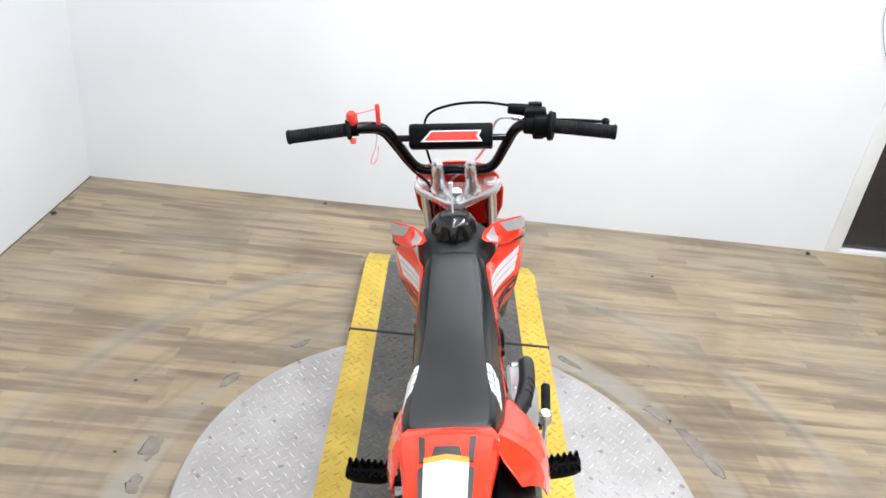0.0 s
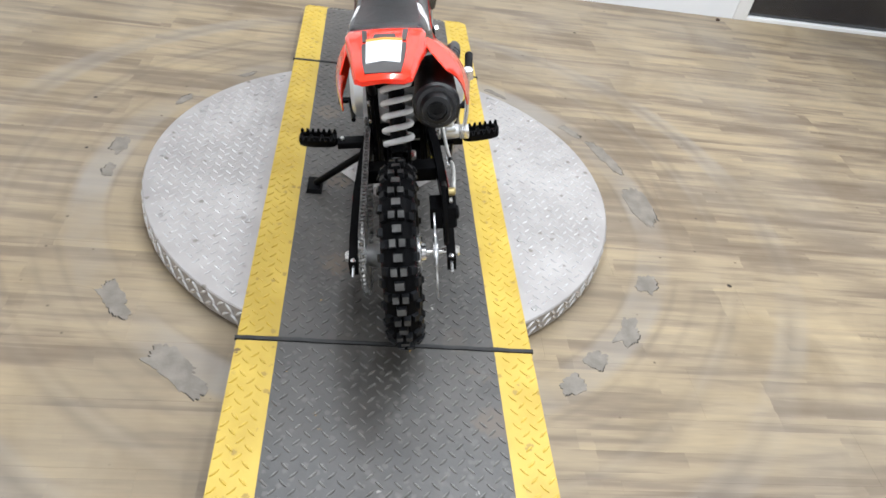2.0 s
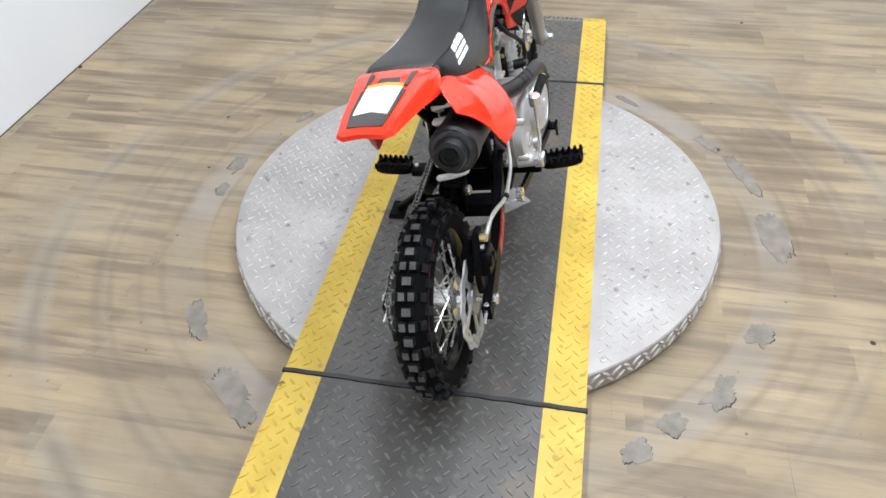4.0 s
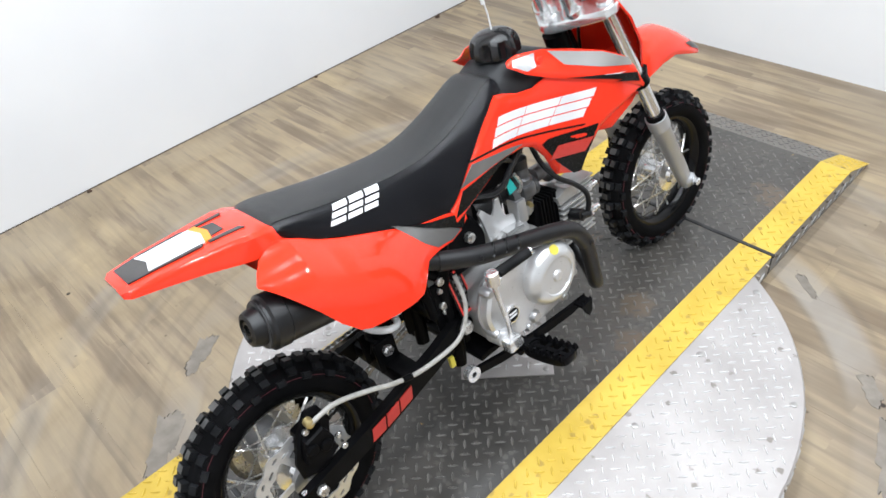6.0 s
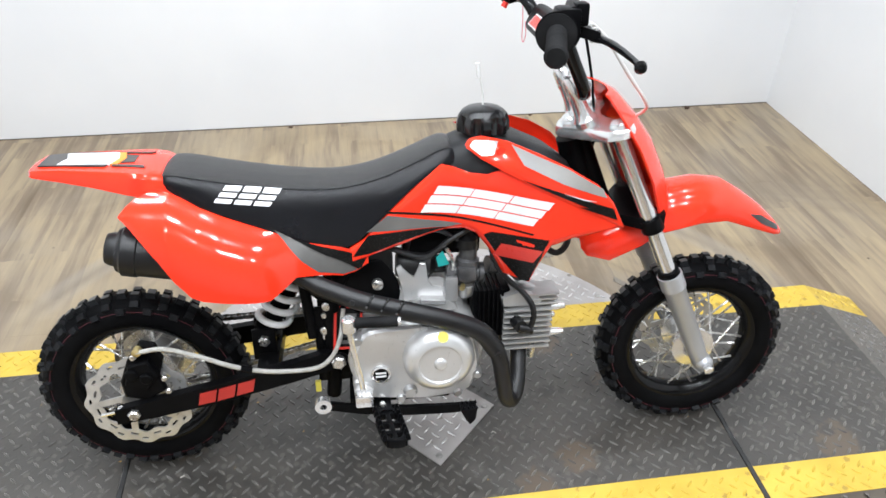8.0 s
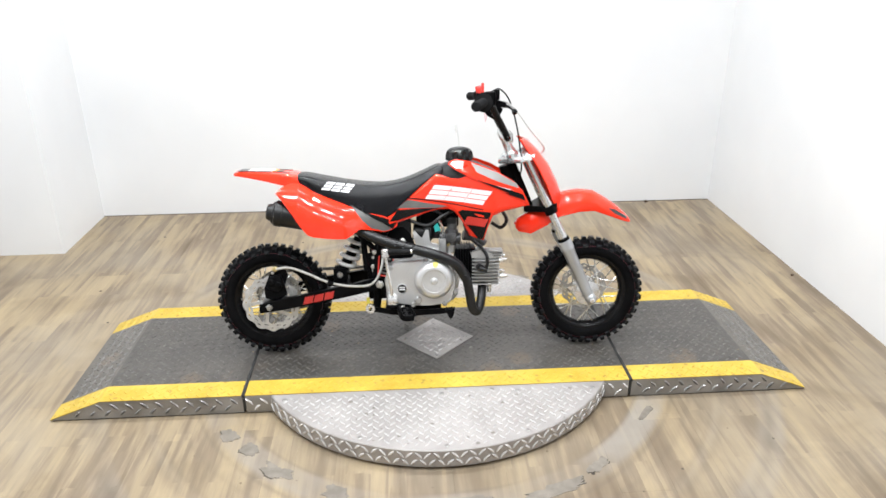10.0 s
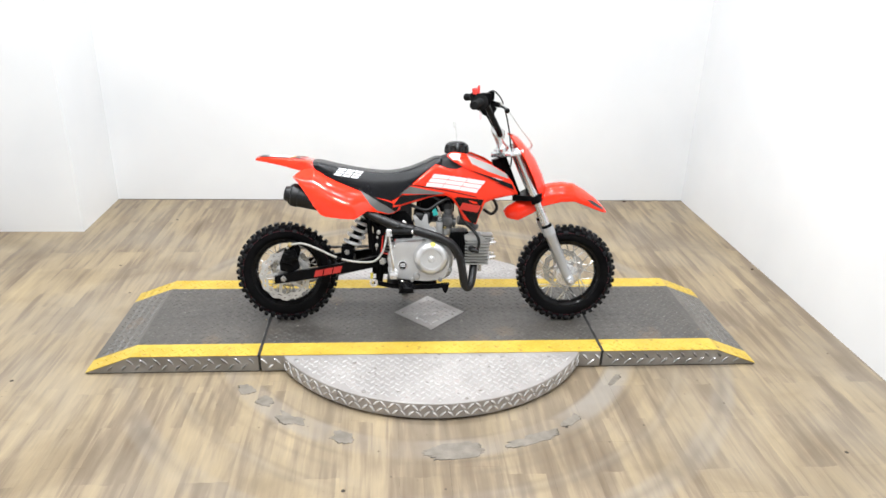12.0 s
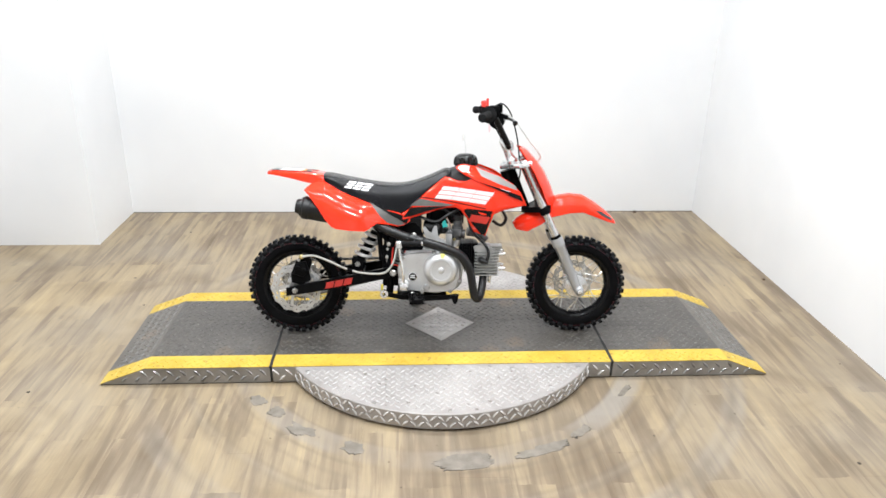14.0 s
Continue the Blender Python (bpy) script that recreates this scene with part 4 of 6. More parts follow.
for k in range(4):
    for y in (-0.167, -0.151):
        add_loft(bm, [[(0.033 + 0.008 * k, y - 0.002, 0.189), (0.038 + 0.008 * k, y - 0.002, 0.189), (0.0355 + 0.008 * k, y - 0.002, 0.195)], [(0.033 + 0.008 * k, y + 0.002, 0.189), (0.038 + 0.008 * k, y + 0.002, 0.189), (0.0355 + 0.008 * k, y + 0.002, 0.195)]])
pedal = part("brake_pedal", bm, BLACK, bike, "black foot brake pedal", sharp=30)
part("pedal_pivot", lathe([(0, 0.006), (0, 0.0155), (0.014, 0.0155), (0.014, 0.006)], (-0.218, -0.105, 0.182), (0, -1, 0), 20, closed=True), CHROME, pedal, "bright ring at the pedal pivot")
bm = bmesh.new()
add_tube(bm, [(-0.07, 0.12, 0.225), (-0.02, 0.125, 0.215), (0.04, 0.135, 0.22)], 0.006, 8)
add_tube(bm, [(0.04, 0.115, 0.22), (0.04, 0.165, 0.22)], 0.0085, 10, smooth=False)
part("gear_lever", bm, BLACK, bike, "black gear lever")
bm = bmesh.new()
add_tube(bm, [(-0.155, 0.085, 0.185), (-0.135, 0.125, 0.150), (-0.092, 0.236, 0.055)], 0.0095, 10)
add_loft(bm, [[(-0.125, 0.222, 0.041), (-0.06, 0.222, 0.041), (-0.06, 0.262, 0.047), (-0.125, 0.262, 0.047)], [(-0.12, 0.226, 0.052), (-0.065, 0.226, 0.052), (-0.065, 0.258, 0.057), (-0.12, 0.258, 0.057)]])
part("side_stand", bm, BLACK, bike, "black side stand folded out")

# engine
def outline_loft(pts, y0, y1, inset=0.004):
    """A plate of the given side outline between two depths, with a chamfered outer face."""
    cx, cz = sum(p[0] for p in pts) / len(pts), sum(p[1] for p in pts) / len(pts)
    def shrink(f):
        return [(cx + (x - cx) * f, cz + (z - cz) * f) for x, z in pts]
    s = 1 if y1 > y0 else -1
    return loft([[(x, y, z) for x, z in q] for q, y in ((shrink(1), y0), (shrink(1), y1 - s * inset), (shrink(0.955), y1))])


def rounded(points, r=3):
    """A closed smooth outline through corner points."""
    pts = [Vector((x, 0, z)) for x, z in points]
    out = []
    n = len(pts)
    for i in range(n):
        a, b, c = pts[i - 1], pts[i], pts[(i + 1) % n]
        p, q = b.lerp(a, 0.25), b.lerp(c, 0.25)
        for k in range(r + 1):
            t = k / r
            v = (1 - t) ** 2 * p + 2 * t * (1 - t) * b + t * t * q
            out.append((v.x, v.z))
    return out


engine = part("engine", outline_loft(rounded([(-0.155, 0.20), (-0.165, 0.29), (-0.12, 0.322), (0.06, 0.325), (0.085, 0.29), (0.07, 0.20), (-0.02, 0.178)]), 0.085, -0.098), HEAD, bike, "cast alloy horizontal engine with silver cover", sharp=30)
cover = part("clutch_cover", outline_loft(rounded([(-0.148, 0.202), (-0.166, 0.275), (-0.138, 0.342), (-0.03, 0.348), (0.055, 0.345), (0.072, 0.26), (0.052, 0.198), (-0.03, 0.188)]), -0.096, -0.128, 0.006), COVER, engine, "smooth silver engine side cover", sharp=30)
part("cover_seam", outline_loft(rounded([(-0.151, 0.199), (-0.170, 0.275), (-0.141, 0.346), (-0.03, 0.352), (0.058, 0.349), (0.076, 0.26), (0.055, 0.195), (-0.03, 0.184)]), -0.0985, -0.1045, 0.001), CAST, engine)
part("clutch_dome", lathe([(0, 0.0655), (0.016, 0.064), (0.027, 0.059), (0.034, 0.049), (0.0365, 0.042), (0.0365, 0.039), (0.0335, 0.037), (0.0325, 0.012), (0.036, 0.010), (0.038, 0.007), (0.038, 0.001)], (-0.005, -0.122, 0.283), (0, -1, 0), 48), COVER, cover, "round silver clutch dome", sharp=35)
part("sticker", lathe([(0, 0.0098), (0.0009, 0.0098), (0.0009, 0.0005)], (0.000, -0.1515, 0.3372), (0.0, -0.86, 0.62), 20), YELLOW_DOT, cover, "round yellow sticker")
badge = part("round_badge", lathe([(0, 0.0175), (0.005, 0.0175), (0.006, 0.014), (0.0045, 0.0135), (0.0045, 0.0005)], (-0.110, -0.127, 0.254), (0, -1, 0), 28), CHROME, cover, "round black and silver badge")
part("badge_face", lathe([(0, 0.0135), (0.0012, 0.0135), (0.0012, 0.0005)], (-0.110, -0.1317, 0.254), (0, -1, 0), 24), DECAL_BLACK, badge)
bm = bmesh.new()
for dz in (0.004, -0.003):
    add_box(bm, -0.1195, -0.1336, 0.254 + dz - 0.0018, -0.1005, -0.1328, 0.254 + dz + 0.0018)
part("badge_bar", bm, DECAL_WHITE, badge)
for x, z in ((-0.152, 0.235), (-0.148, 0.325), (-0.03, 0.342), (0.058, 0.335), (0.066, 0.235), (0.03, 0.198), (-0.075, 0.196)):
    part("boss", lathe([(0, 0.010), (0.02, 0.009), (0.024, 0.006), (0.024, 0.0005)], (x, -0.108, z), (0, -1, 0), 12), CAST, cover)
part("kick_boss", lathe([(0, 0.019), (0.034, 0.017), (0.037, 0.0135), (0.037, 0.0005)], (-0.142, -0.104, 0.222), (0, -1, 0), 20), COVER, cover, "silver boss of the kick shaft", sharp=30)
part("drain_boss", lathe([(0, 0.014), (0.02, 0.013), (0.026, 0.009), (0.026, 0.0005)], (-0.058, -0.112, 0.212), (0, -1, 0), 16), CAST, cover)
part("generator_cover", lathe([(0, 0.075), (0.03, 0.072), (0.04, 0.06), (0.04, 0.001)], (-0.01, 0.08, 0.28), (0, 1, 0), 36), COVER, engine, "round silver left engine cover")
upper = part("upper_case", outline_loft([(-0.046, 0.335), (-0.044, 0.356), (-0.034, 0.362), (0.016, 0.358), (0.034, 0.350), (0.040, 0.335)], 0.030, -0.060, 0.003), HEAD, engine, "cast upper crankcase", sharp=30)
part("case_lip", outline_loft([(-0.030, 0.358), (-0.030, 0.366), (0.016, 0.362), (0.016, 0.354)], -0.02, -0.070, 0.002), CHROME, upper, sharp=30)
part("intake_bracket", outline_loft([(-0.058, 0.356), (-0.064, 0.392), (-0.072, 0.424), (-0.064, 0.430), (-0.050, 0.413), (-0.040, 0.404), (-0.028, 0.432), (-0.018, 0.432), (-0.014, 0.396), (-0.006, 0.384), (0.010, 0.380), (0.014, 0.360)], -0.046, -0.052, 0.001), COVER, upper, "bright curved bracket over the crankcase", sharp=30)
part("intake_block", box(0.016, -0.060, 0.352, 0.040, -0.030, 0.402, bevel=0.004), CAST, upper)
part("frame_bolt", lathe([(0, 0.010), (0.010, 0.010), (0.013, 0.006), (0.013, 0.0005)], (-0.106, -0.050, 0.397), (0, -1, 0), 14), ZINC, upper)
cylinder = part("cylinder", box(0.070, -0.045, 0.260, 0.142, 0.045, 0.362, bevel=0.004), BLACK, engine, "black finned cylinder")
fin_mesh = finish(box(0.0, -0.054, 0.254, 0.003, 0.054, 0.366), "fin", BLACK)
for k in range(6):
    fin = new("fin", fin_mesh)
    fin.parent, fin.location = cylinder, (0.080 + 0.0088 * k, 0, 0)
head = part("cylinder_head", box(0.136, -0.050, 0.250, 0.205, 0.020, 0.345, bevel=0.006), HEAD, engine, "finned alloy cylinder head", sharp=30)
low_fin = finish(box(0.124, -0.066, 0.0, 0.218, 0.020, 0.0034, bevel=0.001), "fin", HEAD)
side_fin = finish(box(0.178, -0.063, 0.0, 0.228, -0.010, 0.0034, bevel=0.001), "fin", HEAD)
for k in range(8):
    fin = new("fin", low_fin)
    fin.parent, fin.location = head, (0.0005 * k, 0, 0.240 + 0.0118 * k)
for k in range(3):
    fin = new("fin", side_fin)
    fin.parent, fin.location = head, (0.002 * k, 0, 0.334 + 0.0095 * k)
part("rocker_box", outline_loft([(0.126, 0.333), (0.122, 0.352), (0.150, 0.362), (0.192, 0.354), (0.200, 0.340), (0.196, 0.333)], -0.012, -0.060, 0.004), HEAD, head, "plain cast rocker box", sharp=30)
for z in (0.278, 0.335):
    for y in (-0.052, 0.010):
        part("dome_nut", lathe([(0, 0.008), (0.012, 0.008), (0.026, 0.0055), (0.028, 0.0005)], (0.220, y, z - 0.012), (1, -0.15, 0.1), 10), CHROME, head)
part("valve_cap", lathe([(0, 0.017), (0.010, 0.017), (0.013, 0.012), (0.013, 0.0005)], (0.176, -0.030, 0.348), (0.1, 0, 1), 8), CAST, head)
part("battery_box", box(-0.058, -0.030, 0.436, 0.085, 0.030, 0.514, bevel=0.008), BLACK, bike, "black box under the tank")
part("frame_plate", outline_loft(rounded([(-0.172, 0.335), (-0.172, 0.432), (-0.10, 0.446), (-0.078, 0.418), (-0.064, 0.380), (-0.072, 0.335)]), -0.040, -0.0495, 0.002), BLACK, bike, "black frame plate behind the engine", sharp=30)
part("airbox", box(-0.156, -0.046, 0.350, -0.076, 0.055, 0.500, bevel=0.012), MATT, bike, "matt black airbox behind the engine")
bm = bmesh.new()
add_tube(bm, [(0.150, -0.064, 0.303), (0.154, -0.092, 0.306)], 0.0125, 12, smooth=False)
add_tube(bm, [(0.150, -0.088, 0.304), (0.176, -0.090, 0.298)], 0.0085, 10, smooth=False)
add_tube(bm, [(0.170, -0.090, 0.300), (0.176, -0.092, 0.325), (0.173, -0.089, 0.350), (0.156, -0.078, 0.374), (0.125, -0.066, 0.402), (0.105, -0.05, 0.44), (0.10, -0.03, 0.49)], 0.0055, 8)
part("spark_plug_cap", bm, MATT, head, "black spark plug cap and lead")
part("drain_bolt", lathe([(0, 0.008), (0.03, 0.007), (0.034, 0.004)], (0.185, -0.055, 0.245), (0, 0, -1), 8), ZINC, head)

# carburettor and air filter
bm = bmesh.new()
add_lathe(bm, [(0, 0.016), (0.02, 0.019), (0.024, 0.022), (0.062, 0.022), (0.066, 0.017), (0.09, 0.016)], (0.056, -0.034, 0.366), (0.08, 0, 1), 20)
add_lathe(bm, [(0, 0.019), (0.014, 0.020), (0.016, 0.015), (0.060, 0.015), (0.062, 0.019), (0.070, 0.019)], (0.020, -0.034, 0.404), (1, 0, -0.1), 20)
add_box(bm, 0.040, -0.060, 0.392, 0.074, -0.034, 0.420, bevel=0.005)
carb = part("carburettor", bm, CARB, bike, "small dark grey cast carburettor", sharp=30)
part("float_bowl", lathe([(0, 0.013), (0.006, 0.018), (0.026, 0.019), (0.028, 0.016)], (0.055, -0.034, 0.350), (0.05, 0, 1), 18), CAST, carb)
part("idle_screw", lathe([(0, 0.005), (0.012, 0.005), (0.012, 0.0005)], (0.05, -0.054, 0.382), (-0.3, -1, 0), 8), BRASS, carb)
part("choke_lever", tube([(0.03, -0.058, 0.42), (0.03, -0.066, 0.44), (0.018, -0.066, 0.465)], 0.004, 6), ZINC, carb)
part("carb_top", lathe([(0, 0.021), (0.018, 0.021), (0.022, 0.014), (0.034, 0.006)], (0.058, -0.032, 0.452), (0.05, 0, 1), 16), MATT, carb)
part("intake_pipe", tube([(0.10, -0.02, 0.405), (0.145, -0.01, 0.395), (0.17, 0, 0.37)], 0.017, 12), CARB, carb)
part("air_filter", lathe([(0, 0.016), (0.02, 0.018), (0.03, 0.029), (0.08, 0.030), (0.09, 0.025)], (0.02, -0.02, 0.412), (-1, 0, 0.1), 22), MATT, bike, "black foam air filter")
part("fuel_hose", tube([(0.04, -0.05, 0.475), (0.0, -0.06, 0.50), (-0.04, -0.05, 0.49), (-0.05, -0.03, 0.45)], 0.0045, 8), MATT, bike)
bm = bmesh.new()
add_loft(bm, [[(0.004, -0.060, 0.427), (0.024, -0.060, 0.431), (0.024, -0.0585, 0.431), (0.004, -0.0585, 0.427)], [(0.0, -0.060, 0.446), (0.012, -0.060, 0.458), (0.012, -0.0585, 0.458), (0.0, -0.0585, 0.446)]])
part("paper_tag", bm, TEAL, bike, "small teal tag")
bm = bmesh.new()
add_tube(bm, [(-0.08, -0.05, 0.465), (-0.02, -0.06, 0.45), (0.03, -0.055, 0.48), (0.09, -0.04, 0.505)], 0.006, 8)
part("wiring_loom", bm, MATT, bike, "black wiring loom")
bm = bmesh.new()
add_tube(bm, [(0.225, -0.03, 0.50), (0.245, -0.045, 0.46), (0.225, -0.05, 0.435), (0.195, -0.04, 0.45)], 0.006, 8)
part("wiring_loom", bm, MATT, bike, "black wiring loom")
# small printed plate, tilted back beside the frame
PLATE_AT, PLATE_U, PLATE_V = Vector((-0.192, -0.096, 0.292)), Vector((0.050, 0.025, -0.019)), Vector((0.006, 0.032, 0.072))
PLATE_N = PLATE_V.cross(PLATE_U).normalized()
if PLATE_N.y > 0:
    PLATE_N = -PLATE_N


def on_plate(u0, v0, u1, v1, low, high):
    bm = bmesh.new()
    add_loft(bm, [[PLATE_AT + PLATE_U * u + PLATE_V * v + PLATE_N * h for u, v in ((u0, v0), (u1, v0), (u1, v1), (u0, v1))] for h in (low, high)])
    return bm


warning = part("regulator_plate", on_plate(0, 0, 1, 1, -0.004, 0.0), DECAL_BLACK, bike, "black plate with red border and pale lines")
for q in ((0, 0, 1, 0.055), (0, 0.945, 1, 1), (0, 0.055, 0.08, 0.945), (0.92, 0.055, 1, 0.945)):
    part("border", on_plate(*q, 0.0, 0.0012), DECAL_RED, warning)
for k in range(5):
    part("printed_bar", on_plate(0.26, 0.12 + 0.155 * k, 0.78, 0.20 + 0.155 * k, 0.0, 0.0010), DECAL_GREY, warning)
for x, y, z in ((-0.200, -0.062, 0.364), (-0.206, -0.062, 0.314)):
    part("frame_bolt", lathe([(0, 0.0085), (0.006, 0.0085), (0.008, 0.006), (0.008, 0.0005)], (x, y, z), (0, -1, 0), 12), ZINC, bike)
part("yellow_tag", box(-0.232, -0.075, 0.186, -0.222, -0.068, 0.208), YELLOW_DOT, bike, "small yellow paint tag")

# kick starter
bm = bmesh.new()
add_tube(bm, [(-0.142, -0.10, 0.222), (-0.142, -0.155, 0.222)], 0.010, 12, smooth=False)
add_tube(bm, [(-0.142, -0.150, 0.222), (-0.146, -0.158, 0.27), (-0.155, -0.160, 0.33), (-0.161, -0.162, 0.376)], 0.0050, 10)
add_box(bm, -0.158, -0.164, 0.208, -0.126, -0.140, 0.232, bevel=0.004)
add_lathe(bm, [(-0.014, 0.009), (-0.012, 0.0125), (0.010, 0.0125), (0.013, 0.009)], (-0.160, -0.162, 0.383), (0, 0, 1), 14)
kick = part("kick_starter", bm, CHROME, bike, "bright folding kick start lever", sharp=35)
part("kick_rubber", tube([(-0.148, -0.164, 0.386), (-0.078, -0.170, 0.388)], 0.0095, 12, smooth=False), GRIP, kick, "black rubber kick sleeve")
part("kick_end", tube([(-0.078, -0.170, 0.388), (-0.073, -0.1704, 0.3882)], 0.0075, 10, smooth=False), CHROME, kick)

# exhaust
pipe_line = [(0.165, -0.02, 0.25), (0.160, -0.055, 0.212), (0.150, -0.092, 0.178), (0.136, -0.117, 0.164), (0.121, -0.130, 0.182), (0.112, -0.134, 0.235), (0.100, -0.137, 0.287), (0.072, -0.138, 0.330), (0.025, -0.137, 0.356), (-0.06, -0.132, 0.382), (-0.14, -0.119, 0.402), (-0.205, -0.099, 0.424), (-0.262, -0.080, 0.452)]
exhaust = part("exhaust_pipe", tube(pipe_line, 0.0155, 16, steps=5), MATT, bike, "matt black exhaust pipe", sharp=60)
bm = bmesh.new()
line = curve_points([(0.098, -0.1385, 0.292), (0.070, -0.1395, 0.333), (0.025, -0.1385, 0.358), (-0.06, -0.1335, 0.384), (-0.14, -0.1205, 0.404), (-0.215, -0.097, 0.428)], 6)
loops = []
for i, p in enumerate(line):
    way = (line[min(i + 1, len(line) - 1)] - line[max(i - 1, 0)]).normalized()
    outw = (Vector((0, -1, 0)) - way * way.dot(Vector((0, -1, 0)))).normalized()
    upw = way.cross(outw)
    loops.append([p + (outw * math.cos(a) + upw * math.sin(a)) * r for r, angles in ((0.0172, range(-100, 101, 20)), (0.0160, range(100, -101, -20))) for a in (radians(v) for v in angles)])
add_loft(bm, loops)
shield = part("heat_shield", bm, MATT, exhaust, "matt black heat shield with slots", sharp=50)
for k in range(3):
    x = -0.124 + 0.025 * k
    mid = Vector((x, -0.1231 - 0.17 * (x + 0.124), 0.4000 - 0.25 * (x + 0.124)))
    path = [mid + Vector((0.010 * (v - 25) / 60, -math.cos(radians(v)) * 0.0150, math.sin(radians(v)) * 0.0150)) for v in (8, 25, 42, 60, 75)]
    part("slot", tube(path, 0.0036, 8), DECAL_BLACK, shield, "black slot of the heat shield")
    # a paler stub at the slot's low end stands for a glint
    part("slot_edge", tube([path[0] + Vector((-0.003, -0.0005, -0.003)), path[0]], 0.0030, 8, smooth=False), DARK_CAST, shield, "glint put at the lower end of the slot")
for x, y, z in ((-0.152, -0.1335, 0.408), (0.098, -0.155, 0.295)):
    bolt((x, y, z), (0, -1, 0), 0.006, 0.003, parent=shield, material=MATT)
m0, m1 = Vector((-0.245, -0.082, 0.453)), Vector((-0.541, -0.082, 0.512))
ax = (m1 - m0).normalized()
L = (m1 - m0).length
muffler = part("muffler", lathe([(0, 0.018), (0.03, 0.026), (0.06, 0.036), (0.08, 0.0395), (L - 0.052, 0.0405), (L - 0.050, 0.0425), (L - 0.028, 0.0425), (L - 0.024, 0.038)], m0, ax, 36), MATT, bike, "matt black silencer", sharp=30)
part("end_cap", lathe([(0, 0.038), (0.004, 0.037), (0.006, 0.029), (0.016, 0.028), (0.024, 0.025), (0.026, 0.018), (0.020, 0.0165), (0.020, 0.0135)], m0 + ax * (L - 0.024), ax, 36), MATT, muffler, "stepped silencer end cap", sharp=30)
part("cap_ring", lathe([(0.0005, 0.0365), (0.0062, 0.0355), (0.0068, 0.030), (0.001, 0.0295)], m0 + ax * (L - 0.024), ax, 36, closed=True), CAP_RING, muffler, "worn grey ring of the end cap", sharp=30)
part("outlet", lathe([(0, 0.0135), (0.004, 0.0135), (0.004, 0.009), (-0.03, 0.009)], m0 + ax * (L - 0.004), ax, 20), DECAL_BLACK, muffler)

# ---- dirt bike: bodywork ----
def ease(t):
    t = min(max(t, 0.0), 1.0)
    return t * t * (3 - 2 * t)


def chains(points):
    """Upper and lower edge of an outline that runs once along x."""
    i0 = min(range(len(points)), key=lambda i: (points[i][0], points[i][1]))
    i1 = max(range(len(points)), key=lambda i: (points[i][0], points[i][1]))
    n = len(points)
    def run(a, b):
        out = [points[a]]
        while a != b:
            a = (a + 1) % n
            out.append(points[a])
        return out
    first, second = run(i0, i1), run(i1, i0)[::-1]
    mid = (points[i0][0] + points[i1][0]) / 2
    def at(c):
        return np.interp(mid, [p[0] for p in c], [p[1] for p in c])
    return (first, second) if at(first) > at(second) else (second, first)


def sheet(top, low, depth, side, thick=0.0026, columns=40, rows=8, lift=0.0, roll=0.0, gather=1.0):
    """A shell over the side outline between two edges, at the depth that the surface has there; roll turns its rim inwards, gather draws rows to the top edge."""
    bm = bmesh.new()
    x0, x1 = max(top[0][0], low[0][0]), min(top[-1][0], low[-1][0])
    xs = sorted({x0 + (x1 - x0) * i / columns for i in range(columns + 1)} | {p[0] for p in (*top, *low) if x0 < p[0] < x1})
    tx, tz = [p[0] for p in top], [p[1] for p in top]
    bx, bz = [p[0] for p in low], [p[1] for p in low]
    faces = []
    for inset in (0.0, thick):
        grid = []
        for x in xs:
            a, b = float(np.interp(x, tx, tz)), float(np.interp(x, bx, bz))
            line = []
            for k in range(rows + 1):
                v = (k / rows) ** gather
                z = a + (b - a) * v
                edge = roll * (max(0.0, 1 - v * 7) + max(0.0, 1 - (1 - v) * 7)) ** 2
                line.append(bm.verts.new((x, side * (depth(x, z) + lift - inset - edge), z)))
            grid.append(line)
        faces.append(grid)
    for g in faces:
        for i in range(len(xs) - 1):
            for k in range(rows):
                bm.faces.new((g[i][k], g[i + 1][k], g[i + 1][k + 1], g[i][k + 1]))
    a, b = faces
    for i in range(len(xs) - 1):
        for k in (0, rows):
            bm.faces.new((a[i][k], a[i + 1][k], b[i + 1][k], b[i][k]))
    for i in (0, len(xs) - 1):
        for k in range(rows):
            bm.faces.new((a[i][k], a[i][k + 1], b[i][k + 1], b[i][k]))
    return bm


def decal(points, depth, side, lift=0.0007):
    top, low = chains(points)
    return sheet(top, low, depth, side, 0.0005, 12, 3, lift)


def bars_between(p, u, v, rows):
    """Corner lists of slanted bars: p the lower left corner, u along, v up; rows of (start, end, low, high) shares."""
    for a, b, c, d in rows:
        yield [(p[0] + u[0] * s + v[0] * t, p[1] + u[1] * s + v[1] * t) for s, t in ((a, c), (b, c), (b, d), (a, d))]


BLOCK = tuple((a + 0.012 * r, a + 0.325 + 0.012 * r, 0.348 * r, 0.348 * r + 0.302) for a in (0.0, 0.333, 0.666) for r in range(3))
SMALL_BLOCK = tuple((a + 0.012 * r, a + 0.30 + 0.012 * r, 0.37 * r, 0.37 * r + 0.26) for a in (0.0, 0.35, 0.70) for r in range(3))


BODY_Y = ((-0.15, -0.09, -0.03, 0.01, 0.05, 0.10, 0.16, 0.20, 0.25, 0.31), (0.086, 0.081, 0.074, 0.070, 0.075, 0.094, 0.124, 0.141, 0.148, 0.146))
WING_Y = ((0.045, 0.08, 0.12, 0.163, 0.21, 0.255, 0.31), (0.057, 0.068, 0.090, 0.120, 0.146, 0.154, 0.153))
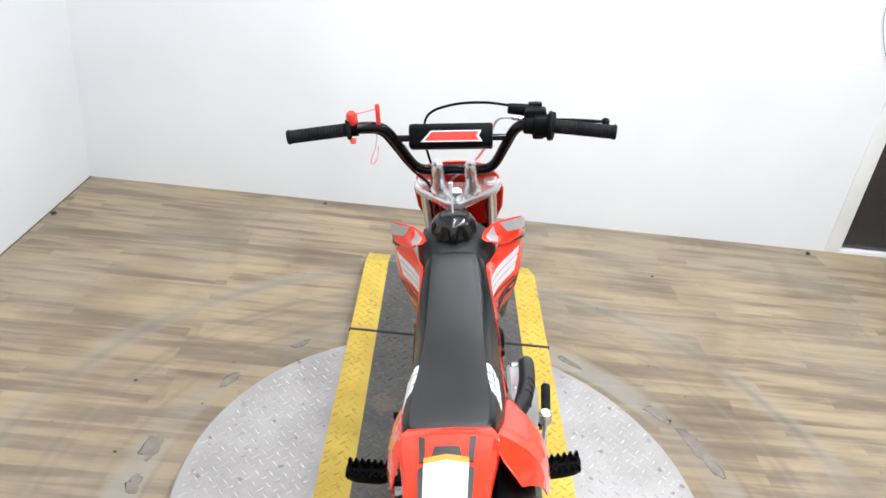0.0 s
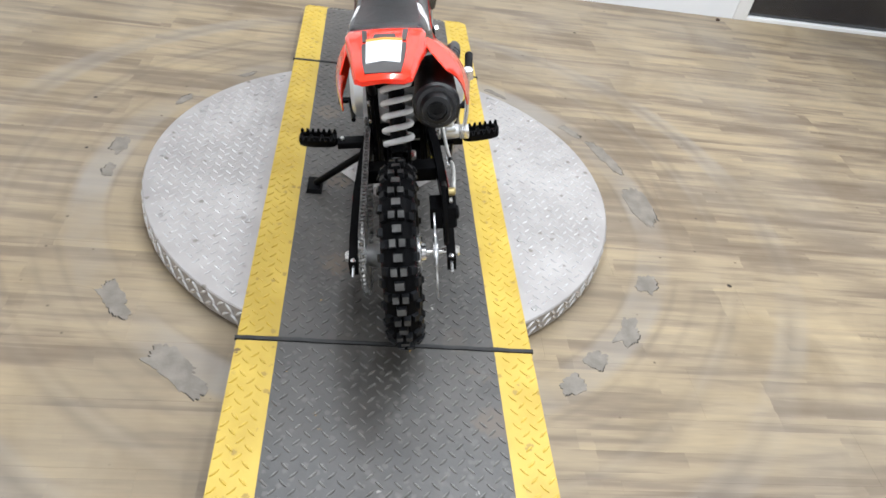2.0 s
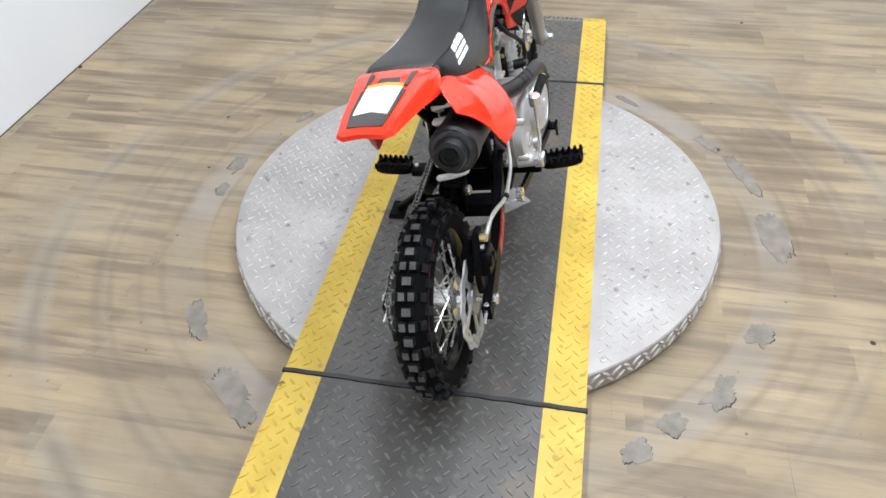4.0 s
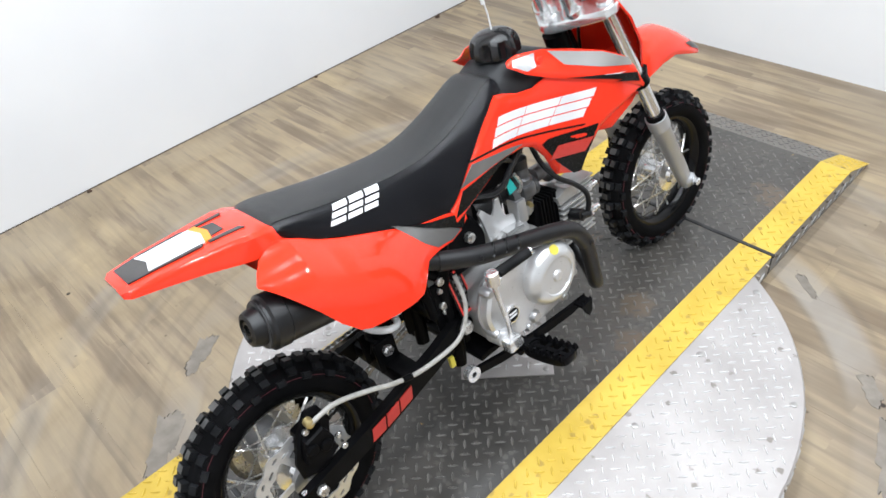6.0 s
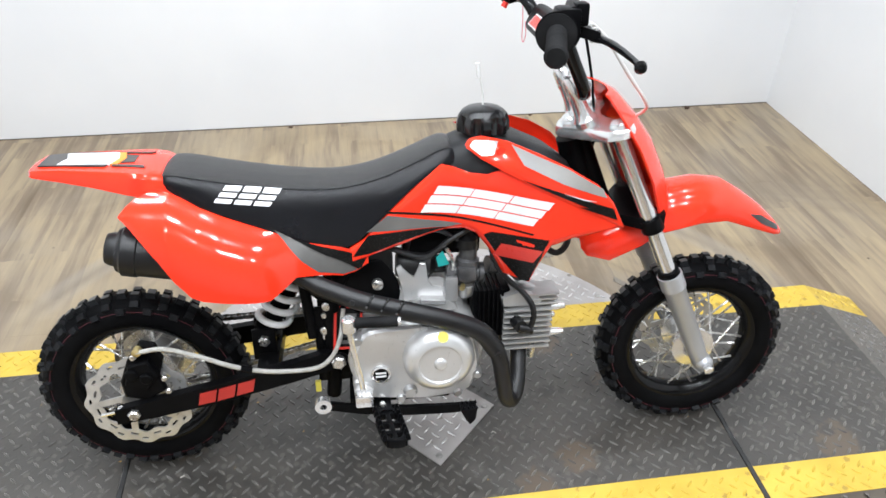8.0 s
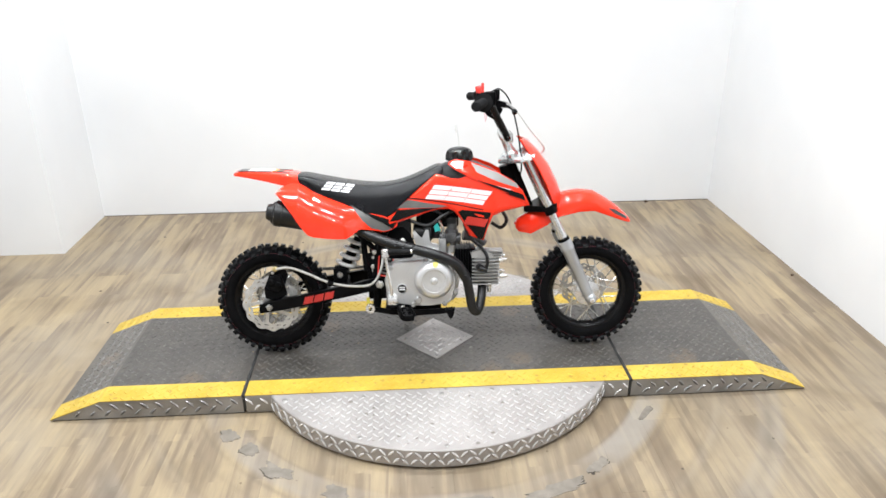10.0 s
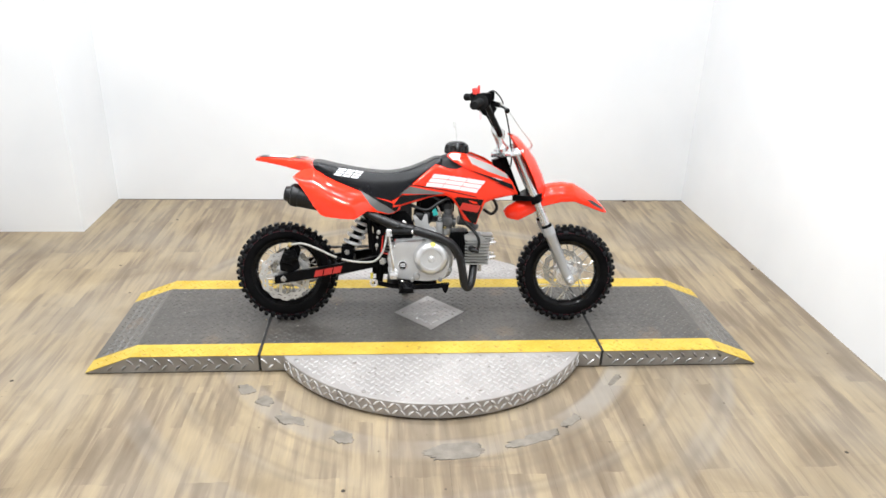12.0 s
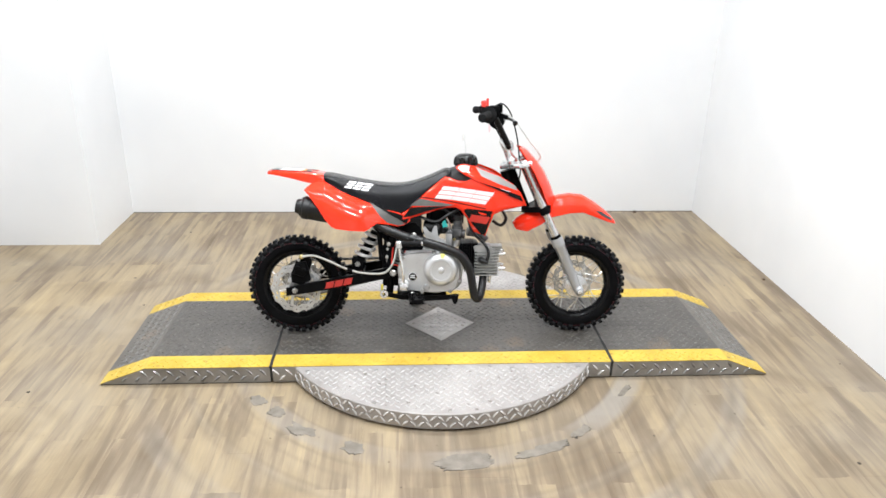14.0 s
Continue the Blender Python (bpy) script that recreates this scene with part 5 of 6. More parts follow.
WING_TOP = [(0.050, 0.655), (0.060, 0.663), (0.076, 0.668), (0.117, 0.664), (0.163, 0.650), (0.210, 0.631), (0.255, 0.604), (0.282, 0.574), (0.304, 0.531)]
WING_LOW = [(0.050, 0.653), (0.072, 0.636), (0.109, 0.617), (0.146, 0.600), (0.200, 0.577), (0.250, 0.556), (0.304, 0.524)]


def eased(x, table):
    """A table read smoothly: the mean of three near readings."""
    return sum(float(np.interp(x + d, *table)) for d in (-0.015, 0.0, 0.015)) / 3


def body_depth(x, z):
    return eased(x, BODY_Y) - 0.026 * ease((0.51 - z) / 0.11) * ease((x - 0.03) / 0.05)


def wing_depth(x, z):
    a = float(np.interp(x, [p[0] for p in WING_TOP], [p[1] for p in WING_TOP]))
    b = float(np.interp(x, [p[0] for p in WING_LOW], [p[1] for p in WING_LOW]))
    v = ease((z - b) / max(a - b, 0.004))
    return (eased(x, BODY_Y) + 0.004) * (1 - v) + eased(x, WING_Y) * v


REAR_TOP = [(-0.508, 0.574), (-0.497, 0.585), (-0.484, 0.594), (-0.465, 0.600), (-0.447, 0.605), (-0.435, 0.600), (-0.415, 0.5895), (-0.390, 0.5735), (-0.352, 0.556), (-0.290, 0.531), (-0.225, 0.503), (-0.164, 0.489), (-0.142, 0.480), (-0.120, 0.470)]
REAR_LOW = [(-0.508, 0.572), (-0.489, 0.554), (-0.474, 0.536), (-0.451, 0.505), (-0.430, 0.471), (-0.407, 0.444), (-0.390, 0.437), (-0.337, 0.431), (-0.284, 0.428), (-0.265, 0.438), (-0.251, 0.447), (-0.241, 0.453), (-0.210, 0.447), (-0.165, 0.436), (-0.142, 0.441), (-0.120, 0.455)]
REAR_Y = ((-0.508, -0.484, -0.455, -0.435, -0.415, -0.390, -0.360, -0.290, -0.210, -0.165, -0.120), (0.067, 0.069, 0.0705, 0.0722, 0.0745, 0.079, 0.0835, 0.087, 0.087, 0.085, 0.080))


def rear_depth(bulge, tuck):
    def depth(x, z):
        a = float(np.interp(x, [p[0] for p in REAR_TOP], [p[1] for p in REAR_TOP]))
        b = float(np.interp(x, [p[0] for p in REAR_LOW], [p[1] for p in REAR_LOW]))
        v = min(max((a - z) / max(a - b, 0.004), 0.0), 1.0)
        out = ease((-0.150 - x) / 0.17)
        start = a if x > -0.435 else 0.600
        d = 1 - math.exp(-max(start - z, 0.0) / 0.045)
        return float(np.interp(x, *REAR_Y)) + bulge * out * d - tuck * out * v ** 3
    return depth


BODY_TOP = [(-0.150, 0.486), (-0.126, 0.499), (-0.075, 0.551), (-0.027, 0.592), (0.010, 0.622), (0.030, 0.617), (0.057, 0.607), (0.085, 0.606), (0.109, 0.617), (0.146, 0.610), (0.200, 0.597), (0.250, 0.572), (0.300, 0.534)]
BODY_LOW = [(-0.150, 0.456), (-0.117, 0.466), (-0.055, 0.484), (-0.015, 0.497), (0.016, 0.504), (0.049, 0.506), (0.068, 0.498), (0.093, 0.465), (0.119, 0.414), (0.163, 0.402), (0.176, 0.448), (0.190, 0.489), (0.219, 0.505), (0.300, 0.524)]

for s in (-1, 1):
    shroud = part("shroud", sheet(BODY_TOP, BODY_LOW, body_depth, s, columns=56, rows=12, roll=0.006), RED, bike, "red plastic tank shroud with silver and black graphics", sharp=50)
    wing = part("shroud_wing", sheet(WING_TOP, WING_LOW, wing_depth, s, columns=40, rows=8, roll=0.002), RED, bike, "red plastic upper shroud wing", sharp=50)
    hollow = (0.077, 0.004) if s < 0 else (0.036, 0.010)
    panel = part("side_panel", sheet(REAR_TOP, REAR_LOW, rear_depth(*hollow), s, columns=56, rows=18, gather=2.0), RED, bike, "glossy red rear side panel", sharp=50)
    p, u, v = (-0.027, 0.541), (0.186, -0.016), (0.026, 0.046)
    for q in bars_between(p, u, v, BLOCK):
        part("graphic_block", decal(q, body_depth, s, 0.0011), DECAL_WHITE, shroud, "silver white slanted block")
    part("graphic_stripe", decal([(-0.121, 0.514), (-0.084, 0.541), (-0.02, 0.527), (0.045, 0.516), (0.02, 0.511), (-0.06, 0.512)], body_depth, s), DECAL_GREY, shroud, "silver grey stripe")
    part("graphic_stripe", decal([(-0.146, 0.470), (-0.132, 0.490), (-0.118, 0.508), (-0.045, 0.510), (0.020, 0.510), (0.0, 0.506), (-0.055, 0.4925), (-0.117, 0.4735)], body_depth, s), DECAL_BLACK, shroud, "black stripe")
    part("graphic_line", decal([(-0.088, 0.5455), (-0.084, 0.549), (0.16, 0.5105), (0.158, 0.5075)], body_depth, s), DECAL_BLACK, shroud)
    part("graphic_field", decal([(0.080, 0.498), (0.092, 0.505), (0.184, 0.502), (0.172, 0.450), (0.161, 0.407), (0.146, 0.407), (0.112, 0.448)], body_depth, s), DECAL_BLACK, shroud, "black graphic field")
    for q in bars_between((0.098, 0.456), (0.066, -0.006), (0.012, 0.028), ((0, 1, 0.0, 1.0),)):
        part("graphic_block", decal(q, body_depth, s, 0.0013), DECAL_RED, shroud, "red slanted block")
    part("wing_silver", decal([(0.056, 0.654), (0.066, 0.662), (0.102, 0.663), (0.094, 0.642), (0.074, 0.641)], wing_depth, s, 0.0012), DECAL_SILVER, wing, "silver white patch")
    part("wing_silver", decal([(0.140, 0.630), (0.122, 0.660), (0.205, 0.631), (0.262, 0.598), (0.270, 0.582), (0.200, 0.605)], wing_depth, s, 0.0012), DECAL_SILVER, wing, "silver grey stripe")
    part("wing_black", decal([(0.135, 0.607), (0.20, 0.590), (0.284, 0.562), (0.262, 0.556), (0.21, 0.578)], wing_depth, s, 0.0012), DECAL_BLACK, wing, "black wedge")
    part("wing_black", decal([(0.226, 0.5665), (0.252, 0.563), (0.284, 0.561), (0.292, 0.541), (0.262, 0.553)], wing_depth, s, 0.0014), DECAL_BLACK, wing, "black wedge")
    part("wing_line", decal([(0.20, 0.5895), (0.236, 0.580), (0.254, 0.576), (0.236, 0.5775)], wing_depth, s, 0.0016), DECAL_WHITE, wing)
    bolt((0.106, s * (wing_depth(0.106, 0.648) - 0.001), 0.648), (0, s, 0), 0.009, 0.004, parent=wing, material=RED)
    depth = rear_depth(*hollow)
    part("graphic_wedge", decal([(-0.272, 0.530), (-0.240, 0.510), (-0.190, 0.481), (-0.165, 0.467), (-0.139, 0.4445), (-0.163, 0.439), (-0.205, 0.452), (-0.232, 0.478)], depth, s, 0.001), DECAL_GREY, panel, "silver grey wedge")
    part("graphic_wedge", decal([(-0.245, 0.5135), (-0.2, 0.496), (-0.168, 0.4855), (-0.122, 0.4685), (-0.122, 0.455), (-0.138, 0.446), (-0.165, 0.465), (-0.190, 0.479)], depth, s, 0.0024), DECAL_BLACK, panel, "black wedge")

# inner guard panel that closes the space between the rear side panels
bm = bmesh.new()
add_loft(bm, [[(-0.46, y, 0.575), (-0.25, y, 0.50), (-0.25, y, 0.49), (-0.46, y, 0.56)] for y in (-0.066, 0.066)])
part("inner_fender", bm, BLACK, bike, "black inner fender under the seat")

# rear fender
RF = [(-0.652, 0.632, 0.036, 0.006), (-0.645, 0.635, 0.045, 0.010), (-0.60, 0.636, 0.052, 0.018), (-0.55, 0.634, 0.058, 0.026), (-0.50, 0.632, 0.066, 0.036), (-0.475, 0.630, 0.0705, 0.038), (-0.455, 0.626, 0.0700, 0.034), (-0.43, 0.616, 0.063, 0.032), (-0.40, 0.600, 0.054, 0.03)]


def fender_loop(x, z, w, drop):
    return [(x, -w, z - drop), (x, -w * 0.985, z - 0.006), (x, -w * 0.90, z), (x, -w * 0.5, z + 0.002), (x, 0, z + 0.003), (x, w * 0.5, z + 0.002), (x, w * 0.90, z), (x, w * 0.985, z - 0.006), (x, w, z - drop),
            (x, w * 0.95, z - drop), (x, w * 0.9, z - 0.008), (x, 0, z - 0.004), (x, -w * 0.9, z - 0.008), (x, -w * 0.95, z - drop)]


rear_fender = part("rear_fender", loft([fender_loop(*r) for r in RF]), RED, bike, "red plastic rear fender with label", sharp=40)


def fender_z(x):
    return float(np.interp(x, [r[0] for r in RF], [r[1] for r in RF]))


def top_decal(name, corners, material, lift, label=""):
    bm = bmesh.new()
    loops = []
    for up in (-0.001, 0.0006 + 0.4 * lift):
        loops.append([(x, y, fender_z(x) + 0.0030 + up) for x, y in corners])
    add_loft(bm, loops)
    part(name, bm, material, rear_fender, label)


top_decal("graphic_field", [(-0.638, -0.028), (-0.638, 0.028), (-0.60, 0.033), (-0.565, 0.0355), (-0.535, 0.037), (-0.530, 0.033), (-0.530, -0.033), (-0.535, -0.037), (-0.565, -0.0355), (-0.60, -0.033)], DECAL_DARK, 0.0012, "charcoal graphic field")
top_decal("graphic_dark", [(-0.522, -0.022), (-0.522, 0.022), (-0.492, 0.017), (-0.492, -0.017)], DECAL_DARK, 0.0016)
for s in (-1, 1):
    top_decal("graphic_strip", [(-0.522, s * 0.028), (-0.522, s * 0.036), (-0.470, s * 0.040), (-0.474, s * 0.031)], DECAL_DARK, 0.0016)
top_decal("white_label", [(-0.608, -0.027), (-0.600, 0.0), (-0.608, 0.027), (-0.522, 0.030), (-0.515, 0.0), (-0.522, -0.030)], DECAL_WHITE, 0.0024, "white paper label")
top_decal("orange_band", [(-0.526, -0.030), (-0.519, 0.0), (-0.526, 0.030), (-0.515, 0.030), (-0.508, 0.0), (-0.515, -0.030)], ORANGE, 0.0028, "orange band of the label")

# seat
SEAT_X = [-0.447, -0.440, -0.415, -0.36, -0.29, -0.21, -0.15, -0.09, -0.03, 0.01, 0.028, 0.040]
SEAT_Z = [0.622, 0.625, 0.623, 0.611, 0.598, 0.588, 0.588, 0.601, 0.625, 0.643, 0.645, 0.638]
SEAT_L = [0.616, 0.606, 0.588, 0.5615, 0.532, 0.498, 0.490, 0.540, 0.592, 0.615, 0.620, 0.624]
SEAT_W = [0.050, 0.055, 0.058, 0.059, 0.057, 0.054, 0.052, 0.050, 0.047, 0.044, 0.042, 0.039]
SEAT_B = [0.054, 0.063, 0.0715, 0.0805, 0.085, 0.085, 0.083, 0.078, 0.069, 0.062, 0.058, 0.052]
fine = [SEAT_X[0] + (SEAT_X[-1] - SEAT_X[0]) * k / 60 for k in range(61)]


def smooth_at(x, ys):
    """Cubic reading of a table."""
    i = max(0, min(len(SEAT_X) - 2, next((k for k in range(len(SEAT_X) - 1) if SEAT_X[k + 1] >= x), len(SEAT_X) - 2)))
    pts = [Vector((SEAT_X[k], ys[k])) for k in (max(i - 1, 0), i, i + 1, min(i + 2, len(SEAT_X) - 1))]
    t = (x - pts[1].x) / (pts[2].x - pts[1].x)
    h = pts[2].x - pts[1].x
    m1 = (pts[2].y - pts[0].y) / max(pts[2].x - pts[0].x, 1e-6) * h
    m2 = (pts[3].y - pts[1].y) / max(pts[3].x - pts[1].x, 1e-6) * h
    return (2 * t ** 3 - 3 * t * t + 1) * pts[1].y + (t ** 3 - 2 * t * t + t) * m1 + (-2 * t ** 3 + 3 * t * t) * pts[2].y + (t ** 3 - t * t) * m2


def seat_half(x, side):
    zt, zl, w, b = (smooth_at(x, t) for t in (SEAT_Z, SEAT_L, SEAT_W, SEAT_B))
    h = zt - zl
    return [(x, side * w, zt - 0.002), (x, side * (w + 0.006), zt - 0.005), (x, side * (w + 0.011), zt - 0.012), (x, side * (w + 0.011 + (b - w - 0.011) * 0.5), zt - 0.012 - (h - 0.012) * 0.36), (x, side * (w + 0.011 + (b - w - 0.011) * 0.88), zt - 0.012 - (h - 0.012) * 0.72), (x, side * b, zl)]


loops = []
for x in fine:
    r, l = seat_half(x, -1), seat_half(x, 1)
    zl, b = smooth_at(x, SEAT_L), smooth_at(x, SEAT_B)
    loops.append(r[::-1] + l + [(x, b * 0.5, zl - 0.002), (x, -b * 0.5, zl - 0.002)])
seat = part("seat", loft(loops), SEAT, bike, "long black vinyl seat with grey grained top", sharp=45)
loops = []
for x in fine:
    zt, w = smooth_at(x, SEAT_Z), smooth_at(x, SEAT_W)
    loops.append([(x, y * w, zt - 0.002 + 0.0035 * (1 - y * y) + up) for y, up in ((-1.0, 0.0), (-0.97, 0.0005), (-0.6, 0.0008), (0, 0.0008), (0.6, 0.0008), (0.97, 0.0005), (1.0, 0.0))] + [(x, w * 0.9, zt - 0.006), (x, -w * 0.9, zt - 0.006)])
part("seat_top", loft(loops), SEAT_TOP, seat, "grained dark grey seat top", sharp=50)


def seat_depth(x, z):
    pts = seat_half(x, 1)
    return float(np.interp(z, [p[2] for p in pts][::-1], [p[1] for p in pts][::-1]))


for s in (-1, 1):
    for q in bars_between((-0.364, 0.580), (0.088, -0.013), (0.018, 0.024), SMALL_BLOCK):
        part("graphic_block", decal(q, seat_depth, s, 0.0006), DECAL_WHITE, seat, "white slanted block")

# tank and cap
TX = [(0.005, 0.626, 0.036, 0.056), (0.030, 0.644, 0.042, 0.062), (0.060, 0.654, 0.046, 0.067), (0.100, 0.657, 0.050, 0.076), (0.150, 0.650, 0.052, 0.084), (0.200, 0.628, 0.048, 0.082), (0.240, 0.600, 0.036, 0.065), (0.252, 0.580, 0.02, 0.05)]
loops = []
for x, z, w, b in TX:
    half = [(w * 0.5, z + 0.001), (w, z - 0.003), (w + (b - w) * 0.6, z - 0.02), (b, z - 0.048), (b, 0.56), (b * 0.7, 0.53)]
    loops.append([(x, -y, zz) for y, zz in half[::-1]] + [(x, y, zz) for y, zz in half])
tank = part("fuel_tank", loft(loops), TANK, bike, "dark grey plastic fuel tank", sharp=50)
bm = bmesh.new()
cap_c = Vector((0.091, 0.0, 0.658))
rings = []
for h, r, notch in ((0.0, 0.040, 0.0), (0.001, 0.0455, 0.17), (0.006, 0.0465, 0.20), (0.018, 0.0460, 0.19), (0.026, 0.0440, 0.14), (0.031, 0.0415, 0.05), (0.036, 0.0370, 0.0), (0.041, 0.0290, 0.0), (0.044, 0.0180, 0.0), (0.045, 0.0080, 0.0), (0.045, 0.001, 0.0)):
    rings.append([cap_c + Vector((math.cos(a), math.sin(a), 0)) * r * (1 - notch * ease((0.25 - math.cos(8 * a)) / 0.5)) + Vector((0, 0, h)) for a in (2 * math.pi * k / 96 for k in range(96))])
add_loft(bm, rings)
cap = part("fuel_cap", bm, CAP_PLASTIC, tank, "black lobed fuel cap", sharp=40)
part("breather_hose", tube([cap_c + Vector((0, 0, 0.034)), cap_c + Vector((-0.002, 0, 0.07)), cap_c + Vector((-0.010, 0.0, 0.110))], 0.0017, 8), CLEAR, cap, "clear vent hose standing upright")
part("vent_valve", tube([cap_c + Vector((-0.008, 0, 0.092)), cap_c + Vector((-0.011, 0, 0.116))], 0.0042, 10, smooth=False), CLEAR, cap)

# ---- front end, turned a little about the steering head ----
head_axis = Vector((-0.418, 0, 0.908)).normalized()
turn_about = Matrix.Translation((0.262, 0, 0.62)) @ Matrix.Rotation(radians(-STEER), 4, head_axis) @ Matrix.Translation((-0.262, 0, -0.62))
front_wheel.matrix_local = turn_about


def fpart(name, bm, material, parent=None, label="", sharp=38.0):
    bm.transform(turn_about)
    return part(name, bm, material, parent or bike, label, sharp)


f_top, f_low = Vector((0.312, 0, 0.668)), Vector((0.540, 0, 0.170))
f_way = (f_low - f_top).normalized()
f_len = (f_low - f_top).length
for s in (-1, 1):
    off = Vector((0, s * 0.075, 0))
    stanchion = fpart("fork_tube", lathe([(0, 0.0150), (0.30, 0.0150), (0.34, 0.0145)], f_top + off, f_way, 20), SATIN, None, "satin bright fork tube")
    slider = fpart("fork_slider", lathe([(0.302, 0.0165), (0.303, 0.0235), (0.335, 0.0235), (0.340, 0.0205), (f_len - 0.06, 0.0185), (f_len - 0.015, 0.0165), (f_len, 0.012)], f_top + off, f_way, 22), FORK, None, "silver painted fork slider", sharp=30)
    fpart("dust_seal", lathe([(0.292, 0.0155), (0.293, 0.0195), (0.303, 0.021)], f_top + off, f_way, 20), BLACK, slider)
    fpart("axle_lug", lathe([(-0.012, 0.017), (0.012, 0.017), (0.020, 0.010), (0.024, 0.010), (0.024, 0.0005)], FRONT + Vector((0.004, s * 0.078, -0.004)), (0, s, 0), 16), FORK, slider)
    fpart("axle_bolt", lathe([(0, 0.0095), (0.010, 0.0095), (0.012, 0.006), (0.012, 0.0004)], FRONT + Vector((0.004, s * 0.100, -0.004)), (0, s, 0), 6), CHROME, slider, sharp=20)
fpart("front_axle", tube([FRONT + Vector((0, -0.09, 0)), FRONT + Vector((0, 0.09, 0))], 0.006, 10, smooth=False), ZINC)
bm = box(0.462, 0.060, 0.262, 0.505, 0.088, 0.325, bevel=0.007)
fpart("front_caliper", bm, BLACK, None, "black front brake caliper")


def clamp_outline(z, grow=1.0):
    pts = [(0.228, 0.018), (0.222, 0.0), (0.228, -0.018), (0.262, -0.060), (0.288, -0.094), (0.312, -0.101), (0.334, -0.092), (0.338, -0.070), (0.322, -0.050), (0.305, -0.02), (0.302, 0.0), (0.305, 0.02), (0.322, 0.050), (0.338, 0.070), (0.334, 0.092), (0.312, 0.101), (0.288, 0.094), (0.262, 0.060)]
    return [(0.28 + (x - 0.28) * grow, y * grow, z + (x - 0.28) * 0.2) for x, y in pts]


top_clamp = fpart("top_clamp", loft([clamp_outline(0.655, 0.97), clamp_outline(0.658), clamp_outline(0.670), clamp_outline(0.674, 0.97)]), CHROME, None, "polished alloy top fork clamp", sharp=35)
up = head_axis
for x, y, r, h in ((0.312, -0.075, 0.0165, 0.010), (0.312, 0.075, 0.0165, 0.010), (0.250, 0.0, 0.017, 0.014), (0.262, -0.036, 0.013, 0.006), (0.262, 0.036, 0.013, 0.006)):
    fpart("clamp_bolt", lathe([(0, r), (h * 0.7, r), (h, r * 0.8), (h, 0.0005)], Vector((x, y, 0.673 + (x - 0.28) * 0.2)), up, 12), CHROME, top_clamp, sharp=25)
bm = bmesh.new()
add_loft(bm, [[(x, y, z) for x, y, z in clamp_outline(zz, 0.9)] for zz in (0.0, 0.02)])
bm.transform(Matrix.Translation((0.082, 0, 0.490)))
fpart("lower_clamp", bm, BLACK, None, "black lower fork clamp", sharp=35)
for s in (-1, 1):
    fpart("clamp_ring", lathe([(0.172, 0.0155), (0.173, 0.0205), (0.200, 0.0205), (0.201, 0.0155)], f_top + Vector((0, s * 0.075, 0)), f_way, 20), BLACK, bpy.data.objects["lower_clamp"])
fpart("steering_stem", tube([(0.330, 0, 0.488), (0.262, 0, 0.652)], 0.016, 14, smooth=False), BLACK)
for s in (-1, 1):
    riser = fpart("handlebar_riser", lathe([(0, 0.0205), (0.012, 0.0205), (0.018, 0.0165), (0.030, 0.0140), (0.050, 0.0130), (0.058, 0.0140), (0.084, 0.0135), (0.092, 0.009), (0.094, 0.0005)], Vector((0.268, s * 0.036, 0.672)), Vector((-0.44, 0, 0.90)), 18), CHROME, None, "polished handlebar riser", sharp=30)
for s in (-1, 1):
    fpart("bar_clamp", box(0.228, s * 0.036 - 0.010, 0.716, 0.268, s * 0.036 + 0.010, 0.750, bevel=0.006), CHROME, bpy.data.objects["handlebar_riser" if s < 0 else "handlebar_riser.001"], "polished handlebar clamp")
bm = bmesh.new()
half = [(0.138, 0.322, 0.852), (0.156, 0.25, 0.856), (0.170, 0.19, 0.858), (0.180, 0.155, 0.856), (0.192, 0.132, 0.842), (0.214, 0.112, 0.800), (0.238, 0.092, 0.755), (0.246, 0.075, 0.737), (0.248, 0.05, 0.733), (0.248, 0.0, 0.733)]
add_tube(bm, half + [(x, -y, z) for x, y, z in half[-2::-1]], 0.0110, 14, steps=5)
handlebar = fpart("handlebar", bm, GLOSS_BLACK, None, "gloss black tubular handlebar", sharp=60)
fpart("crossbar", tube([(0.203, -0.122, 0.822), (0.203, 0.122, 0.822)], 0.007, 10, smooth=False), GLOSS_BLACK, handlebar)
bm = bmesh.new()
prof = [(0.026 * math.copysign(abs(math.cos(a)) ** 0.6, math.cos(a)), 0.024 * math.copysign(abs(math.sin(a)) ** 0.6, math.sin(a))) for a in (2 * math.pi * k / 28 for k in range(28))]
slope = Vector((0.5, 0, 0.866))
face = Vector((-0.866, 0, 0.5))
add_loft(bm, [[Vector((0.203, y, 0.825)) + slope * (u * g) + face * (v * g) for u, v in prof] for y, g in ((-0.086, 0.90), (-0.083, 1.0), (0.083, 1.0), (0.086, 0.90))])
pad = fpart("crossbar_pad", bm, BLACK, handlebar, "black foam crossbar pad with red and white graphic", sharp=40)


def pad_decal(points, lift, material, label):
    bm = bmesh.new()
    add_loft(bm, [[Vector((0.203, y, 0.825)) + slope * u + face * (0.0238 + e) for y, u in points] for e in (0.0, lift)])
    fpart("pad_graphic", bm, material, pad, label)


